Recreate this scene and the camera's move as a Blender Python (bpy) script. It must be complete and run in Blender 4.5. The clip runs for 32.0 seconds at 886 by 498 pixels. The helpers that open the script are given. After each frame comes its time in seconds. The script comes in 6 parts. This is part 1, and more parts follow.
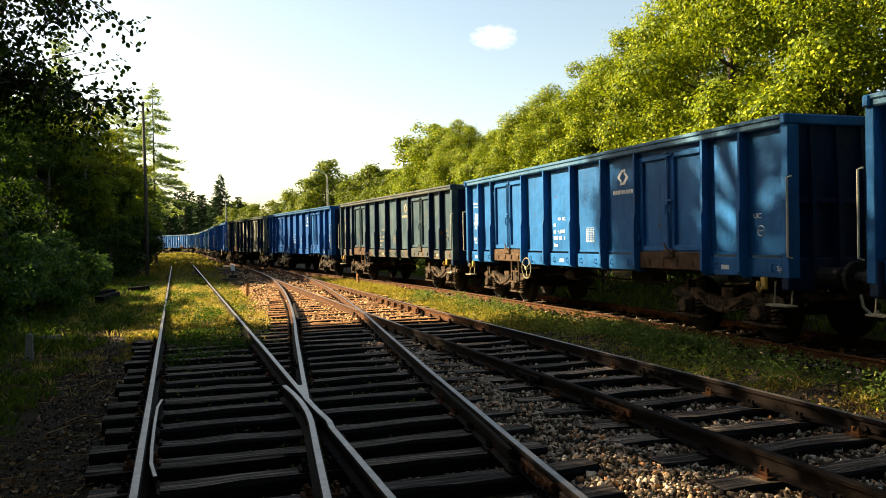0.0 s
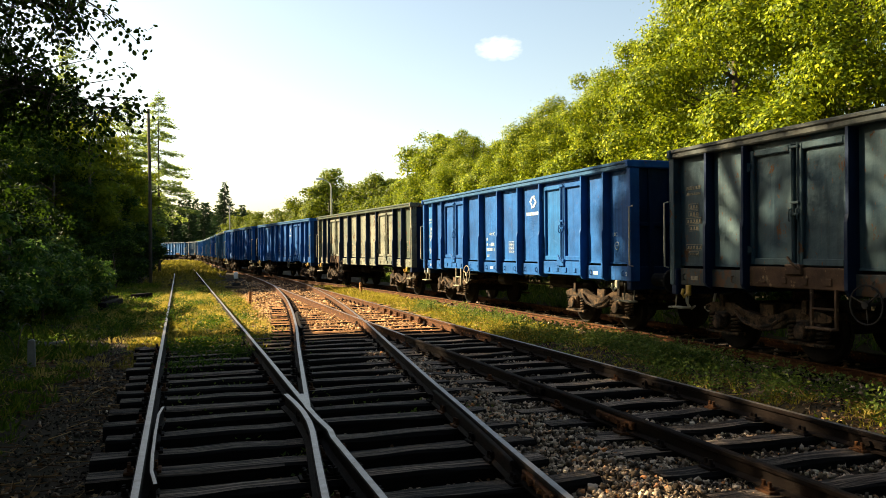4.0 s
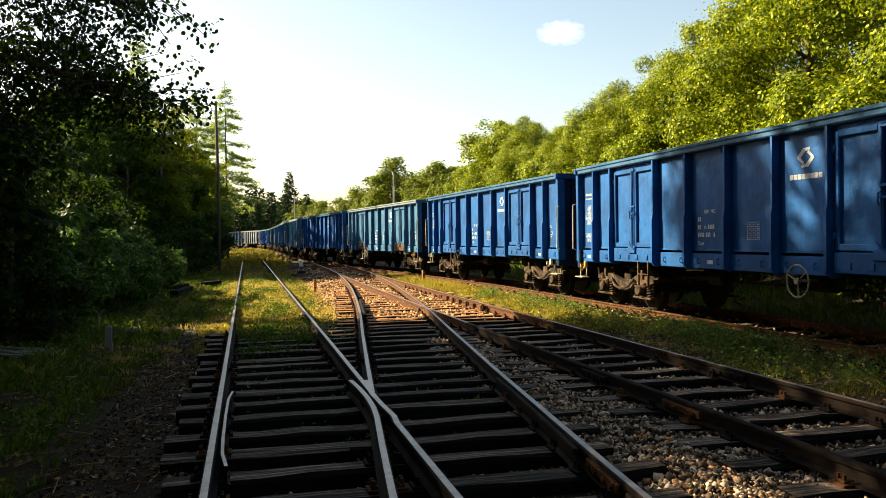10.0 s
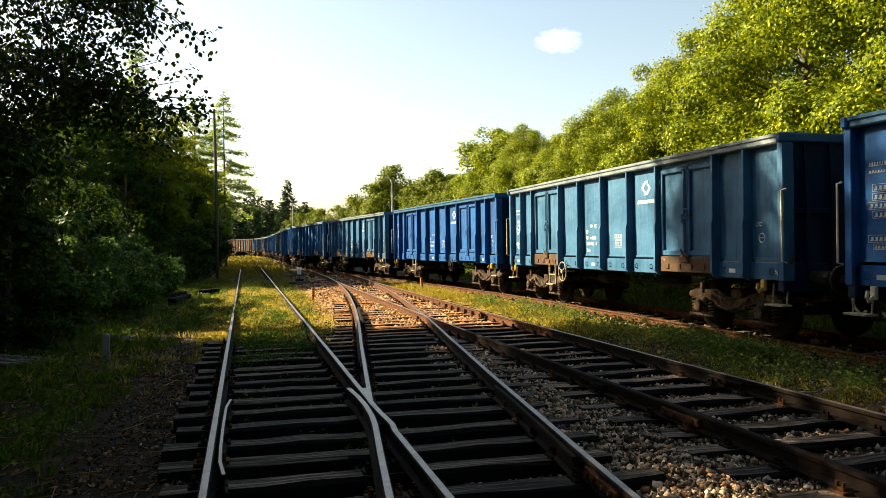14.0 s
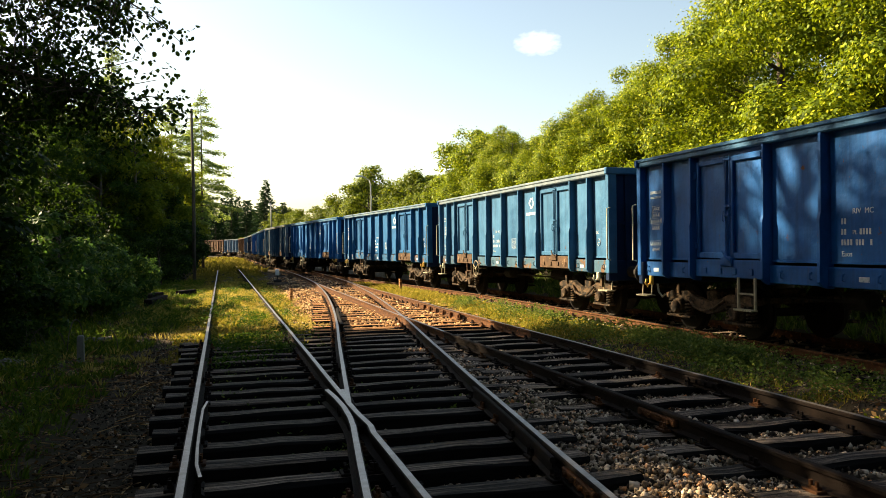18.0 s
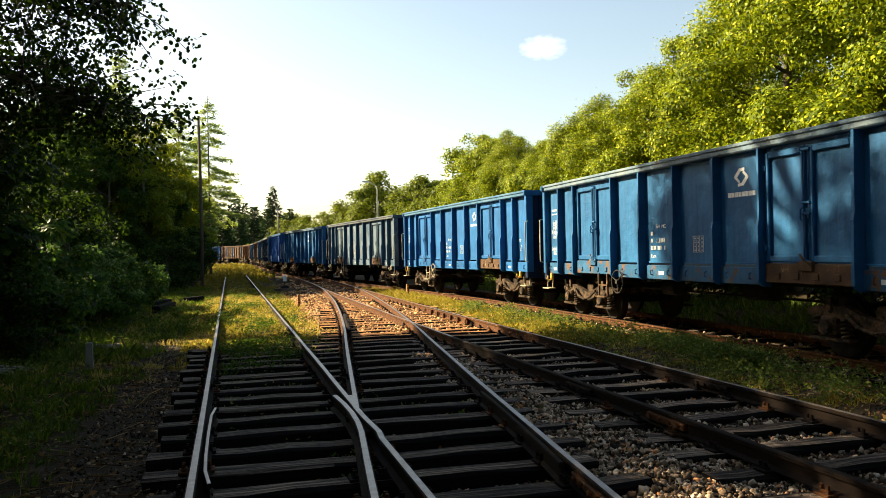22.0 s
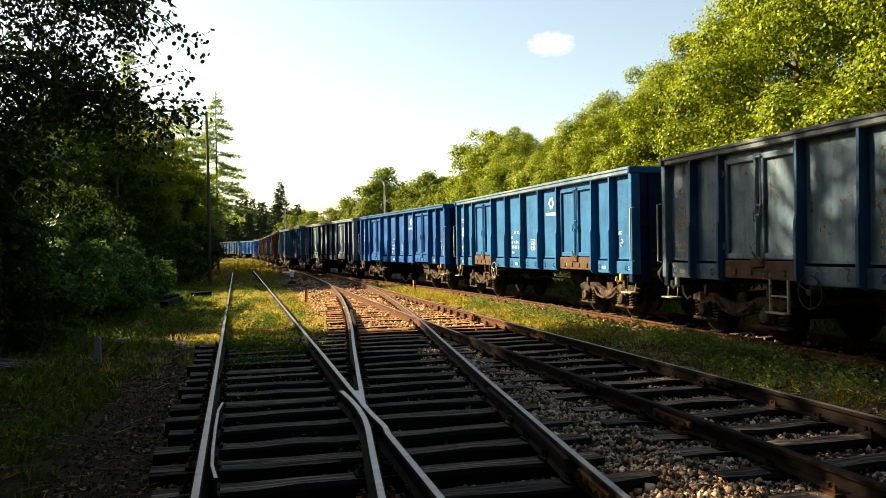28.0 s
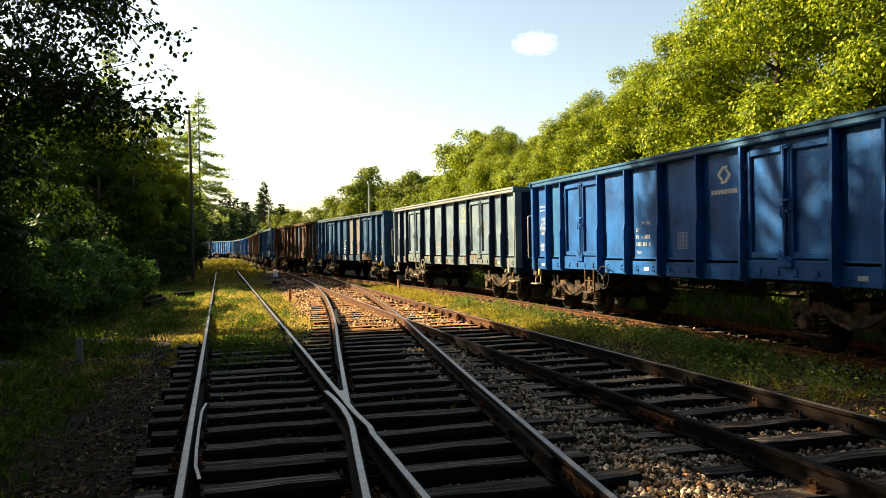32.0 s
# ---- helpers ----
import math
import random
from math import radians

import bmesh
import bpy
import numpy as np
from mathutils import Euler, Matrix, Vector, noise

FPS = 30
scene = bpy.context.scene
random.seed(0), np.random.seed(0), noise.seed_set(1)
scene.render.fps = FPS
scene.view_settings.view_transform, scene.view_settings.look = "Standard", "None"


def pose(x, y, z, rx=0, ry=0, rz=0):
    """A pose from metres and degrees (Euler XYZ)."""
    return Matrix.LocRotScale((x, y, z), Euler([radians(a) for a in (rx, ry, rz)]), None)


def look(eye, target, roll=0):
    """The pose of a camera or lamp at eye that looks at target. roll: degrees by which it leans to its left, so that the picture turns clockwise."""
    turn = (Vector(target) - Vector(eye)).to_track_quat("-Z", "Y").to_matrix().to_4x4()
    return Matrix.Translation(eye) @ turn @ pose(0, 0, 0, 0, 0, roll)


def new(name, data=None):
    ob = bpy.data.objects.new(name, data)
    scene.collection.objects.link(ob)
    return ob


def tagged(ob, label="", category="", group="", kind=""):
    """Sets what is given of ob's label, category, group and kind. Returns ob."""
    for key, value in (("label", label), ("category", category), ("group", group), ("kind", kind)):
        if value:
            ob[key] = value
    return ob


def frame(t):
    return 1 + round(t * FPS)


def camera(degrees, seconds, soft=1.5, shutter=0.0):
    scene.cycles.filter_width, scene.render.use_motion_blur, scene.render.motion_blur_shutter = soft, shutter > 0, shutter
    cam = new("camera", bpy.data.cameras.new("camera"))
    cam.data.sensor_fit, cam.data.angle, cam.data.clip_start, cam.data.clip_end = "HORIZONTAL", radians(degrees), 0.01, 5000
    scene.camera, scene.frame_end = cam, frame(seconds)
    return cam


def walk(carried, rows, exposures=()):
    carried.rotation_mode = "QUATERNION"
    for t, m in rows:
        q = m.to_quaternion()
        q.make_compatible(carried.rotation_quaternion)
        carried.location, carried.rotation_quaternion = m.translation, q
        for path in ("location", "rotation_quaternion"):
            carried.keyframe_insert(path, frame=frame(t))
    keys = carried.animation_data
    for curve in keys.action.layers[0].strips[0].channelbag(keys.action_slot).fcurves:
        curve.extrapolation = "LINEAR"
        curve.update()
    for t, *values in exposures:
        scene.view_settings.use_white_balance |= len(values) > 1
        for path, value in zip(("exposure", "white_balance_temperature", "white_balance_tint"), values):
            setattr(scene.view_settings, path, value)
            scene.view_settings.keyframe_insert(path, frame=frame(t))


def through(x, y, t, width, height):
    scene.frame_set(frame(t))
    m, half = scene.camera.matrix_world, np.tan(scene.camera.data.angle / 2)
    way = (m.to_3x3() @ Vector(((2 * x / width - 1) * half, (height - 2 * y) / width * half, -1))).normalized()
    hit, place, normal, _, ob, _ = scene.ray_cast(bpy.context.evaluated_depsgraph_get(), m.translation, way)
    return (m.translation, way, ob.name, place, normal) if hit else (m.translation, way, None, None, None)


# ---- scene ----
# ---------------------------------------------------------------- camera
EYE = (0.0, 0.0, 1.574)
TURNS = [
    (0.0, 89.288, 1.062, -18.698), (0.5, 89.184, 0.902, -18.69), (1.0, 89.238, 0.713, -18.645), (1.5, 89.328, 0.534, -18.598),
    (2.0, 89.327, 0.597, -18.713), (2.5, 89.543, 0.749, -18.768), (3.0, 89.801, 0.797, -18.588), (3.5, 90.035, 0.532, -18.636),
    (5.5, 89.736, 0.727, -17.517), (6.0, 89.724, 0.721, -17.155), (6.5, 89.915, 0.686, -16.934), (7.0, 90.052, 0.703, -16.892),
    (7.5, 90.125, 0.675, -16.705), (8.0, 90.152, 0.619, -16.22), (8.5, 89.888, 0.625, -15.473), (9.0, 89.61, 0.711, -14.534),
    (9.5, 89.419, 0.777, -14.124), (10.0, 89.157, 0.828, -13.979), (10.5, 88.992, 0.812, -13.848), (11.0, 89.029, 0.793, -13.932),
    (11.5, 89.103, 0.697, -14.116), (12.0, 88.92, 0.793, -14.312), (12.5, 89.005, 0.771, -13.828), (13.0, 89.315, 0.867, -13.576),
    (13.5, 89.559, 0.848, -13.94), (14.0, 89.707, 0.87, -14.106), (14.5, 89.701, 0.827, -14.303), (16.5, 89.666, 0.773, -15.019),
    (17.0, 89.822, 0.735, -15.321), (17.5, 89.801, 0.743, -15.464), (18.0, 89.773, 0.731, -15.634), (18.5, 89.868, 0.612, -15.744),
    (19.0, 90.03, 0.517, -15.779), (19.5, 90.112, 0.603, -15.799), (20.0, 90.185, 0.858, -15.734), (20.5, 90.09, 1.051, -15.568),
    (21.0, 90.029, 1.099, -15.469), (21.5, 90.106, 1.034, -15.315), (22.0, 90.14, 1.127, -15.129), (22.5, 90.049, 1.225, -14.979),
    (23.0, 89.966, 1.292, -14.921), (23.5, 90.014, 1.257, -14.552), (24.0, 90.029, 1.142, -14.143), (24.5, 89.961, 1.141, -13.895),
    (25.0, 89.844, 1.077, -13.844), (25.5, 89.754, 0.965, -13.992), (27.5, 89.845, 0.816, -14.536), (28.0, 89.881, 0.877, -14.626),
    (28.5, 89.979, 0.797, -14.623), (29.0, 89.972, 0.69, -14.569), (29.5, 89.867, 0.752, -14.668), (30.0, 89.815, 0.768, -14.954),
    (30.5, 89.704, 0.806, -15.343), (31.0, 89.732, 0.909, -15.535), (31.5, 89.86, 0.921, -15.66), (32.0, 89.814, 0.979, -15.751),
]
cam = camera(58.5, 32.0, soft=0.6, shutter=0.0)
walk(cam, [(t, pose(*EYE, rx, ry, rz)) for t, rx, ry, rz in TURNS], exposures=[(0, 2.15, 7450, 8), (32, 2.15, 7450, 8)])

# ---------------------------------------------------------------- light
SUN_AZ, SUN_EL = radians(-50), radians(29.5)
world = bpy.data.worlds.new("sky")
scene.world = world
world.use_nodes = True
wn = world.node_tree
sky = wn.nodes.new("ShaderNodeTexSky")
sky.sky_type = "NISHITA"
sky.sun_disc = False
sky.sun_elevation, sky.sun_rotation = SUN_EL, SUN_AZ % (2 * math.pi)
sky.air_density, sky.dust_density, sky.ozone_density = 1.1, 1.3, 0.4
back = wn.nodes["Background"]
back.inputs["Strength"].default_value = 0.0537
wn.links.new(sky.outputs[0], back.inputs["Color"])

sun_data = bpy.data.lights.new("sun", "SUN")
sun_data.energy, sun_data.angle, sun_data.color = 5.0, radians(0.6), (1.0, 0.86, 0.62)
sun_way = Vector((math.sin(SUN_AZ) * math.cos(SUN_EL), math.cos(SUN_AZ) * math.cos(SUN_EL), math.sin(SUN_EL)))
sun = new("sun", sun_data)
sun.matrix_world = look(sun_way * 60, (0, 0, 0))


# ---------------------------------------------------------------- materials
def nodes_of(name):
    m = bpy.data.materials.new(name)
    m.use_nodes = True
    return m, m.node_tree.nodes, m.node_tree.links, m.node_tree.nodes["Principled BSDF"]


def ramp(nodes, links, fac, stops):
    r = nodes.new("ShaderNodeValToRGB")
    while len(r.color_ramp.elements) < len(stops):
        r.color_ramp.elements.new(0.5)
    for e, (at, c) in zip(r.color_ramp.elements, stops):
        e.position, e.color = at, (*c, 1) if len(c) == 3 else c
    links.new(fac, r.inputs[0])
    return r.outputs[0]


def grain(nodes, links, scale, detail=4.0, stretch=(1, 1, 1), per_object=True, space="Object", rough=0.6):
    """Noise at a real-world scale, shifted for each object."""
    tc = nodes.new("ShaderNodeTexCoord")
    mp = nodes.new("ShaderNodeMapping")
    mp.inputs["Scale"].default_value = stretch
    links.new(tc.outputs[space], mp.inputs["Vector"])
    if per_object:
        info = nodes.new("ShaderNodeObjectInfo")
        mul = nodes.new("ShaderNodeMath")
        mul.operation, mul.inputs[1].default_value = "MULTIPLY", 37.0
        links.new(info.outputs["Random"], mul.inputs[0])
        comb = nodes.new("ShaderNodeCombineXYZ")
        for n in range(3):
            links.new(mul.outputs[0], comb.inputs[n])
        links.new(comb.outputs[0], mp.inputs["Location"])
    t = nodes.new("ShaderNodeTexNoise")
    t.inputs["Scale"].default_value, t.inputs["Detail"].default_value, t.inputs["Roughness"].default_value = scale, detail, rough
    links.new(mp.outputs[0], t.inputs["Vector"])
    return t.outputs["Fac"]


def mixed(nodes, links, fac, a, b):
    m = nodes.new("ShaderNodeMix")
    m.data_type = "RGBA"
    for sock, v in ((m.inputs[6], a), (m.inputs[7], b)):
        if isinstance(v, tuple):
            sock.default_value = (*v, 1)
        else:
            links.new(v, sock)
    if isinstance(fac, float):
        m.inputs[0].default_value = fac
    else:
        links.new(fac, m.inputs[0])
    return m.outputs[2]


def relief(nodes, links, bsdf, height, strength, distance=0.01):
    b = nodes.new("ShaderNodeBump")
    b.inputs["Strength"].default_value, b.inputs["Distance"].default_value = strength, distance
    links.new(height, b.inputs["Height"])
    links.new(b.outputs[0], bsdf.inputs["Normal"])


def surface(name, a, b, scale=6.0, rough=0.7, metal=0.0, fine=60.0, bump=0.3, stain=None, amount=0.55, stretch=(1, 1, 1), space="Object", spec=0.5):
    """A surface of two tones in large patches, fine grain, stains with their own edge, and relief."""
    m, n, l, bsdf = nodes_of(name)
    big = grain(n, l, scale, 5, stretch, space=space)
    small = grain(n, l, fine, 3, stretch, space=space)
    col = mixed(n, l, ramp(n, l, big, [(0.35, (0, 0, 0)), (0.68, (1, 1, 1))]), a, b)
    dark = tuple(c * 0.55 for c in a)
    col = mixed(n, l, ramp(n, l, small, [(0.42, (0.45,) * 3), (0.62, (0, 0, 0))]), col, dark)
    if stain:
        s = grain(n, l, scale * 1.7, 7, stretch, space=space, rough=0.7)
        col = mixed(n, l, ramp(n, l, s, [(amount, (0, 0, 0)), (amount + 0.06, (1, 1, 1))]), col, stain)
    l.new(col, bsdf.inputs["Base Color"])
    bsdf.inputs["Roughness"].default_value, bsdf.inputs["Metallic"].default_value = rough, metal
    bsdf.inputs["Specular IOR Level"].default_value = spec
    relief(n, l, bsdf, small, bump)
    return m


def wagon_paint(name, a, b, rust_at=0.66, chips=(0.10, 0.045, 0.02), bleach=0.0, flaking=0.665):
    """Sun-bleached wagon paint: mottled tone, streaks of dirt running down, chipped rust with a hard edge, dents."""
    m, n, l, bsdf = nodes_of(name)
    mottle = grain(n, l, 1.3, 5)
    streak = grain(n, l, 3.0, 6, (1.0, 4.0, 0.18), rough=0.65)
    rust = grain(n, l, 3.4, 9, (1, 1, 0.7), rough=0.72)
    fine = grain(n, l, 45, 3)
    col = mixed(n, l, ramp(n, l, mottle, [(0.32, (0, 0, 0)), (0.7, (1, 1, 1))]), a, b)
    grime = tuple(c * 0.45 + 0.004 for c in a)
    col = mixed(n, l, ramp(n, l, streak, [(0.46, (0, 0, 0)), (0.70, (0.42,) * 3)]), col, grime)
    pale = tuple(min(1, c * 1.25 + k) for c, k in zip(b, (0.022, 0.045, 0.060)))
    col = mixed(n, l, ramp(n, l, grain(n, l, 2.1, 6, (1, 2.2, 0.3)), [(0.6, (0, 0, 0)), (0.78, (0.16 + bleach,) * 3)]), col, pale)
    mask = ramp(n, l, rust, [(rust_at, (0, 0, 0)), (rust_at + 0.025, (1, 1, 1))])
    col = mixed(n, l, mask, col, chips)
    flakes = grain(n, l, 16.0, 6, (1, 1, 0.55), rough=0.75)
    col = mixed(n, l, ramp(n, l, flakes, [(flaking, (0, 0, 0)), (flaking + 0.015, (1, 1, 1))]), col, chips)
    runs = grain(n, l, 7.0, 4, (1, 3.0, 0.10))
    col = mixed(n, l, ramp(n, l, runs, [(0.68, (0, 0, 0)), (0.74, (0.5,) * 3)]), col, tuple(c * 0.8 + 0.02 for c in chips))
    bsdf.inputs["Specular IOR Level"].default_value = 0.12
    l.new(col, bsdf.inputs["Base Color"])
    l.new(ramp(n, l, mask, [(0, (0.56,) * 3), (1, (0.92,) * 3)]), bsdf.inputs["Roughness"])
    dents = grain(n, l, 4.2, 3, rough=0.5)
    add = n.new("ShaderNodeMath")
    add.operation = "MULTIPLY_ADD"
    l.new(fine, add.inputs[0])
    add.inputs[1].default_value = 0.06
    l.new(dents, add.inputs[2])
    relief(n, l, bsdf, add.outputs[0], 0.6, 0.03)
    return m


def leaf_material(name, a, b, through=0.45, c=None, glow=None, gloss=0.08):
    """Leaves that let light through, each one of its own tone."""
    m, n, l, bsdf = nodes_of(name)
    geo = n.new("ShaderNodeNewGeometry")
    stops = [(0.0, a), (1.0, b)] if c is None else [(0.0, a), (0.75, b), (1.0, c)]
    col = ramp(n, l, geo.outputs["Random Per Island"], stops)
    tr = n.new("ShaderNodeBsdfTranslucent")
    bright = mixed(n, l, 0.5, col, glow or tuple(min(1, x * 1.5) for x in b))
    l.new(bright, tr.inputs["Color"])
    l.new(col, bsdf.inputs["Base Color"])
    bsdf.inputs["Roughness"].default_value = 0.55
    bsdf.inputs["Specular IOR Level"].default_value = gloss
    mix = n.new("ShaderNodeMixShader")
    mix.inputs[0].default_value = through
    l.new(bsdf.outputs[0], mix.inputs[1])
    l.new(tr.outputs[0], mix.inputs[2])
    l.new(mix.outputs[0], n["Material Output"].inputs["Surface"])
    return m


M = {}
M["rail_top"] = surface("rail_top", (0.33, 0.285, 0.26), (0.16, 0.125, 0.105), 9, 0.42, 0.85, 120, 0.15, (0.14, 0.075, 0.045), 0.62)
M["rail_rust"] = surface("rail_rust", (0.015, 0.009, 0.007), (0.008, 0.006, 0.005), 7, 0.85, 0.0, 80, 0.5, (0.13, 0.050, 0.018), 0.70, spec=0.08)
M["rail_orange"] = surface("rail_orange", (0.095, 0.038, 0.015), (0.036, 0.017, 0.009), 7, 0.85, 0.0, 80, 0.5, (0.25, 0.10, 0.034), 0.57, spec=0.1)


def timber(name, dark, mid, pale):
    """Old tarred timber: long cracks and pale worn fibres along its length, each piece of its own shade."""
    m, n, l, bsdf = nodes_of(name)
    fibre = grain(n, l, 1.0, 9, (0.9, 34, 34), rough=0.78)
    patch = grain(n, l, 2.4, 5, (0.5, 2.6, 2.6))
    col = ramp(n, l, fibre, [(0.38, dark), (0.48, mid), (0.58, pale)])
    col = mixed(n, l, ramp(n, l, patch, [(0.50, (0, 0, 0)), (0.66, (0.75,) * 3)]), col, dark)
    info = n.new("ShaderNodeObjectInfo")
    shade = ramp(n, l, info.outputs["Random"], [(0, (0.75,) * 3), (1, (1.6, 1.52, 1.44))])
    mul = n.new("ShaderNodeMix")
    mul.data_type, mul.blend_type = "RGBA", "MULTIPLY"
    mul.inputs[0].default_value = 1.0
    l.new(col, mul.inputs[6])
    l.new(shade, mul.inputs[7])
    l.new(mul.outputs[2], bsdf.inputs["Base Color"])
    bsdf.inputs["Roughness"].default_value = 0.8
    bsdf.inputs["Specular IOR Level"].default_value = 0.12
    relief(n, l, bsdf, fibre, 1.0, 0.03)
    return m


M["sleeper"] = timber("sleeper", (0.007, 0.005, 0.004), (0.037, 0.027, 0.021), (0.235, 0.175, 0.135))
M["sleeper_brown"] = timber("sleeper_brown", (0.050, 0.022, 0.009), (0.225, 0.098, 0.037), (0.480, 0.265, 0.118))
M["sleeper_grey"] = timber("sleeper_grey", (0.015, 0.011, 0.009), (0.078, 0.058, 0.045), (0.320, 0.240, 0.180))
# Tarred timber, made near-black to hold the shade between sleepers
M["tar_shade"] = surface("tar_shade", (0.012, 0.010, 0.009), (0.006, 0.005, 0.005), 4, 0.85, 0, 50, 0.8, (0.035, 0.025, 0.018), 0.64, (1, 6, 6), spec=0.06)
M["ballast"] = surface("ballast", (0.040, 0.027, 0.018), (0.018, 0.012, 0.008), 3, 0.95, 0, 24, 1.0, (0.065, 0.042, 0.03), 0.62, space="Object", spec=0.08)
M["steel_dark"] = surface("steel_dark", (0.014, 0.013, 0.013), (0.030, 0.025, 0.022), 5, 0.8, 0.0, 70, 0.4, (0.07, 0.038, 0.02), 0.62, spec=0.2)
M["bogie"] = surface("bogie", (0.012, 0.008, 0.006), (0.150, 0.092, 0.052), 5, 0.9, 0.0, 60, 0.5, (0.012, 0.010, 0.008), 0.50, spec=0.15)
M["wheel_steel"] = surface("wheel_steel", (0.020, 0.016, 0.013), (0.010, 0.008, 0.007), 5, 0.8, 0.0, 60, 0.3, (0.07, 0.04, 0.022), 0.62, spec=0.1)
M["rusty_plate"] = surface("rusty_plate", (0.115, 0.068, 0.042), (0.045, 0.030, 0.022), 4, 0.9, 0.0, 60, 0.6, (0.25, 0.165, 0.095), 0.60, spec=0.1)
M["white_paint"] = surface("white_paint", (0.72, 0.74, 0.74), (0.5, 0.54, 0.56), 8, 0.6, 0, 90, 0.2, (0.25, 0.3, 0.35), 0.63)
M["faded_white"] = surface("faded_white", (0.46, 0.50, 0.53), (0.26, 0.32, 0.38), 8, 0.7, 0, 90, 0.2, (0.10, 0.16, 0.24), 0.58)
M["cream_paint"] = surface("cream_paint", (0.55, 0.50, 0.36), (0.42, 0.38, 0.28), 8, 0.6, 0, 90, 0.2)
M["worn_cream"] = surface("worn_cream", (0.34, 0.30, 0.20), (0.20, 0.16, 0.10), 8, 0.8, 0, 90, 0.3, (0.06, 0.04, 0.03), 0.56)
M["yellow_paint"] = surface("yellow_paint", (0.62, 0.36, 0.04), (0.42, 0.24, 0.05), 8, 0.5, 0, 90, 0.2)
M["coal"] = surface("coal", (0.018, 0.017, 0.017), (0.04, 0.038, 0.036), 5, 0.55, 0, 26, 1.0)

# ---------------------------------------------------------------- mesh tools


class Build:
    """Collects boxes, tubes and plates, then makes one mesh."""

    def __init__(self):
        self.v, self.f = [], []

    def add(self, verts, faces, m=None):
        o = len(self.v)
        self.v += [tuple(m @ Vector(p)) for p in verts] if m else [tuple(p) for p in verts]
        self.f += [tuple(i + o for i in f) for f in faces]
        return self

    def box(self, x0, x1, y0, y1, z0, z1, c=0.0, m=None):
        """A box, with chamfered edges where c is given."""
        if not c:
            v = [(x, y, z) for x in (x0, x1) for y in (y0, y1) for z in (z0, z1)]
            return self.add(v, [(0, 1, 3, 2), (4, 6, 7, 5), (0, 4, 5, 1), (2, 3, 7, 6), (0, 2, 6, 4), (1, 5, 7, 3)], m)
        c = min(c, (x1 - x0) * 0.45, (y1 - y0) * 0.45, (z1 - z0) * 0.45)
        v, idx = [], {}
        for sx in (0, 1):
            for sy in (0, 1):
                for sz in (0, 1):
                    X, Y, Z = (x0, x1)[sx], (y0, y1)[sy], (z0, z1)[sz]
                    dx, dy, dz = (c, -c)[sx], (c, -c)[sy], (c, -c)[sz]
                    for k, p in enumerate(((X, Y + dy, Z + dz), (X + dx, Y, Z + dz), (X + dx, Y + dy, Z))):
                        idx[sx, sy, sz, k] = len(v)
                        v.append(p)
        g = lambda *a: idx[a]
        f = []
        for s in (0, 1):
            quad = [(0, 0), (1, 0), (1, 1), (0, 1)]
            f.append([g(s, a, b, 0) for a, b in quad][:: 1 if s else -1])
            f.append([g(a, s, b, 1) for a, b in quad][:: -1 if s else 1])
            f.append([g(a, b, s, 2) for a, b in quad][:: 1 if s else -1])
        for a in (0, 1):
            for b in (0, 1):
                for (p, q, e, flip) in (
                    ((a, b, 0), (a, b, 1), (0, 1), a == b),
                    ((a, 0, b), (a, 1, b), (0, 2), a != b),
                    ((0, a, b), (1, a, b), (1, 2), a == b),
                ):
                    face = [g(*p, e[0]), g(*q, e[0]), g(*q, e[1]), g(*p, e[1])]
                    f.append(face if not flip else face[::-1])
        for sx in (0, 1):
            for sy in (0, 1):
                for sz in (0, 1):
                    face = [g(sx, sy, sz, k) for k in range(3)]
                    f.append(face if (sx + sy + sz) % 2 else face[::-1])
        return self.add(v, f, m)

    def tube(self, pts, radii, n=8, m=None, caps=True):
        pts = [Vector(p) for p in pts]
        if not hasattr(radii, "__len__"):
            radii = [radii] * len(pts)
        v, f = [], []
        up = None
        for i, p in enumerate(pts):
            d = (pts[min(i + 1, len(pts) - 1)] - pts[max(i - 1, 0)]).normalized()
            if up is None:
                up = d.orthogonal().normalized()
            up = (up - d * up.dot(d)).normalized()
            side = d.cross(up)
            for k in range(n):
                a = 2 * math.pi * k / n
                v.append(p + (up * math.cos(a) + side * math.sin(a)) * radii[i])
        for i in range(len(pts) - 1):
            for k in range(n):
                a, b = i * n + k, i * n + (k + 1) % n
                f.append((a, b, b + n, a + n))
        if caps:
            f.append(tuple(range(n))[::-1])
            f.append(tuple(range((len(pts) - 1) * n, len(pts) * n)))
        return self.add(v, f, m)

    def disc(self, c, axis, r, w, n=20, m=None, rim=0.0):
        """A short cylinder, centred on c along an axis, with chamfered rims."""
        a = Vector(axis).normalized() * w / 2
        c = Vector(c)
        if rim:
            k = Vector(axis).normalized() * rim
            return self.tube([c - a, c - a + k, c + a - k, c + a], [r - rim, r, r, r - rim], n, m)
        return self.tube([c - a, c + a], r, n, m)

    def ring(self, c, axis, r, t, n=24, k=6, m=None):
        axis = Vector(axis).normalized()
        u = axis.orthogonal().normalized()
        w = axis.cross(u)
        v, f = [], []
        for i in range(n):
            a = 2 * math.pi * i / n
            d = u * math.cos(a) + w * math.sin(a)
            for j in range(k):
                b = 2 * math.pi * j / k
                v.append(Vector(c) + d * (r + t * math.cos(b)) + axis * t * math.sin(b))
        for i in range(n):
            for j in range(k):
                f.append((i * k + j, ((i + 1) % n) * k + j, ((i + 1) % n) * k + (j + 1) % k, i * k + (j + 1) % k))
        return self.add(v, f, m)

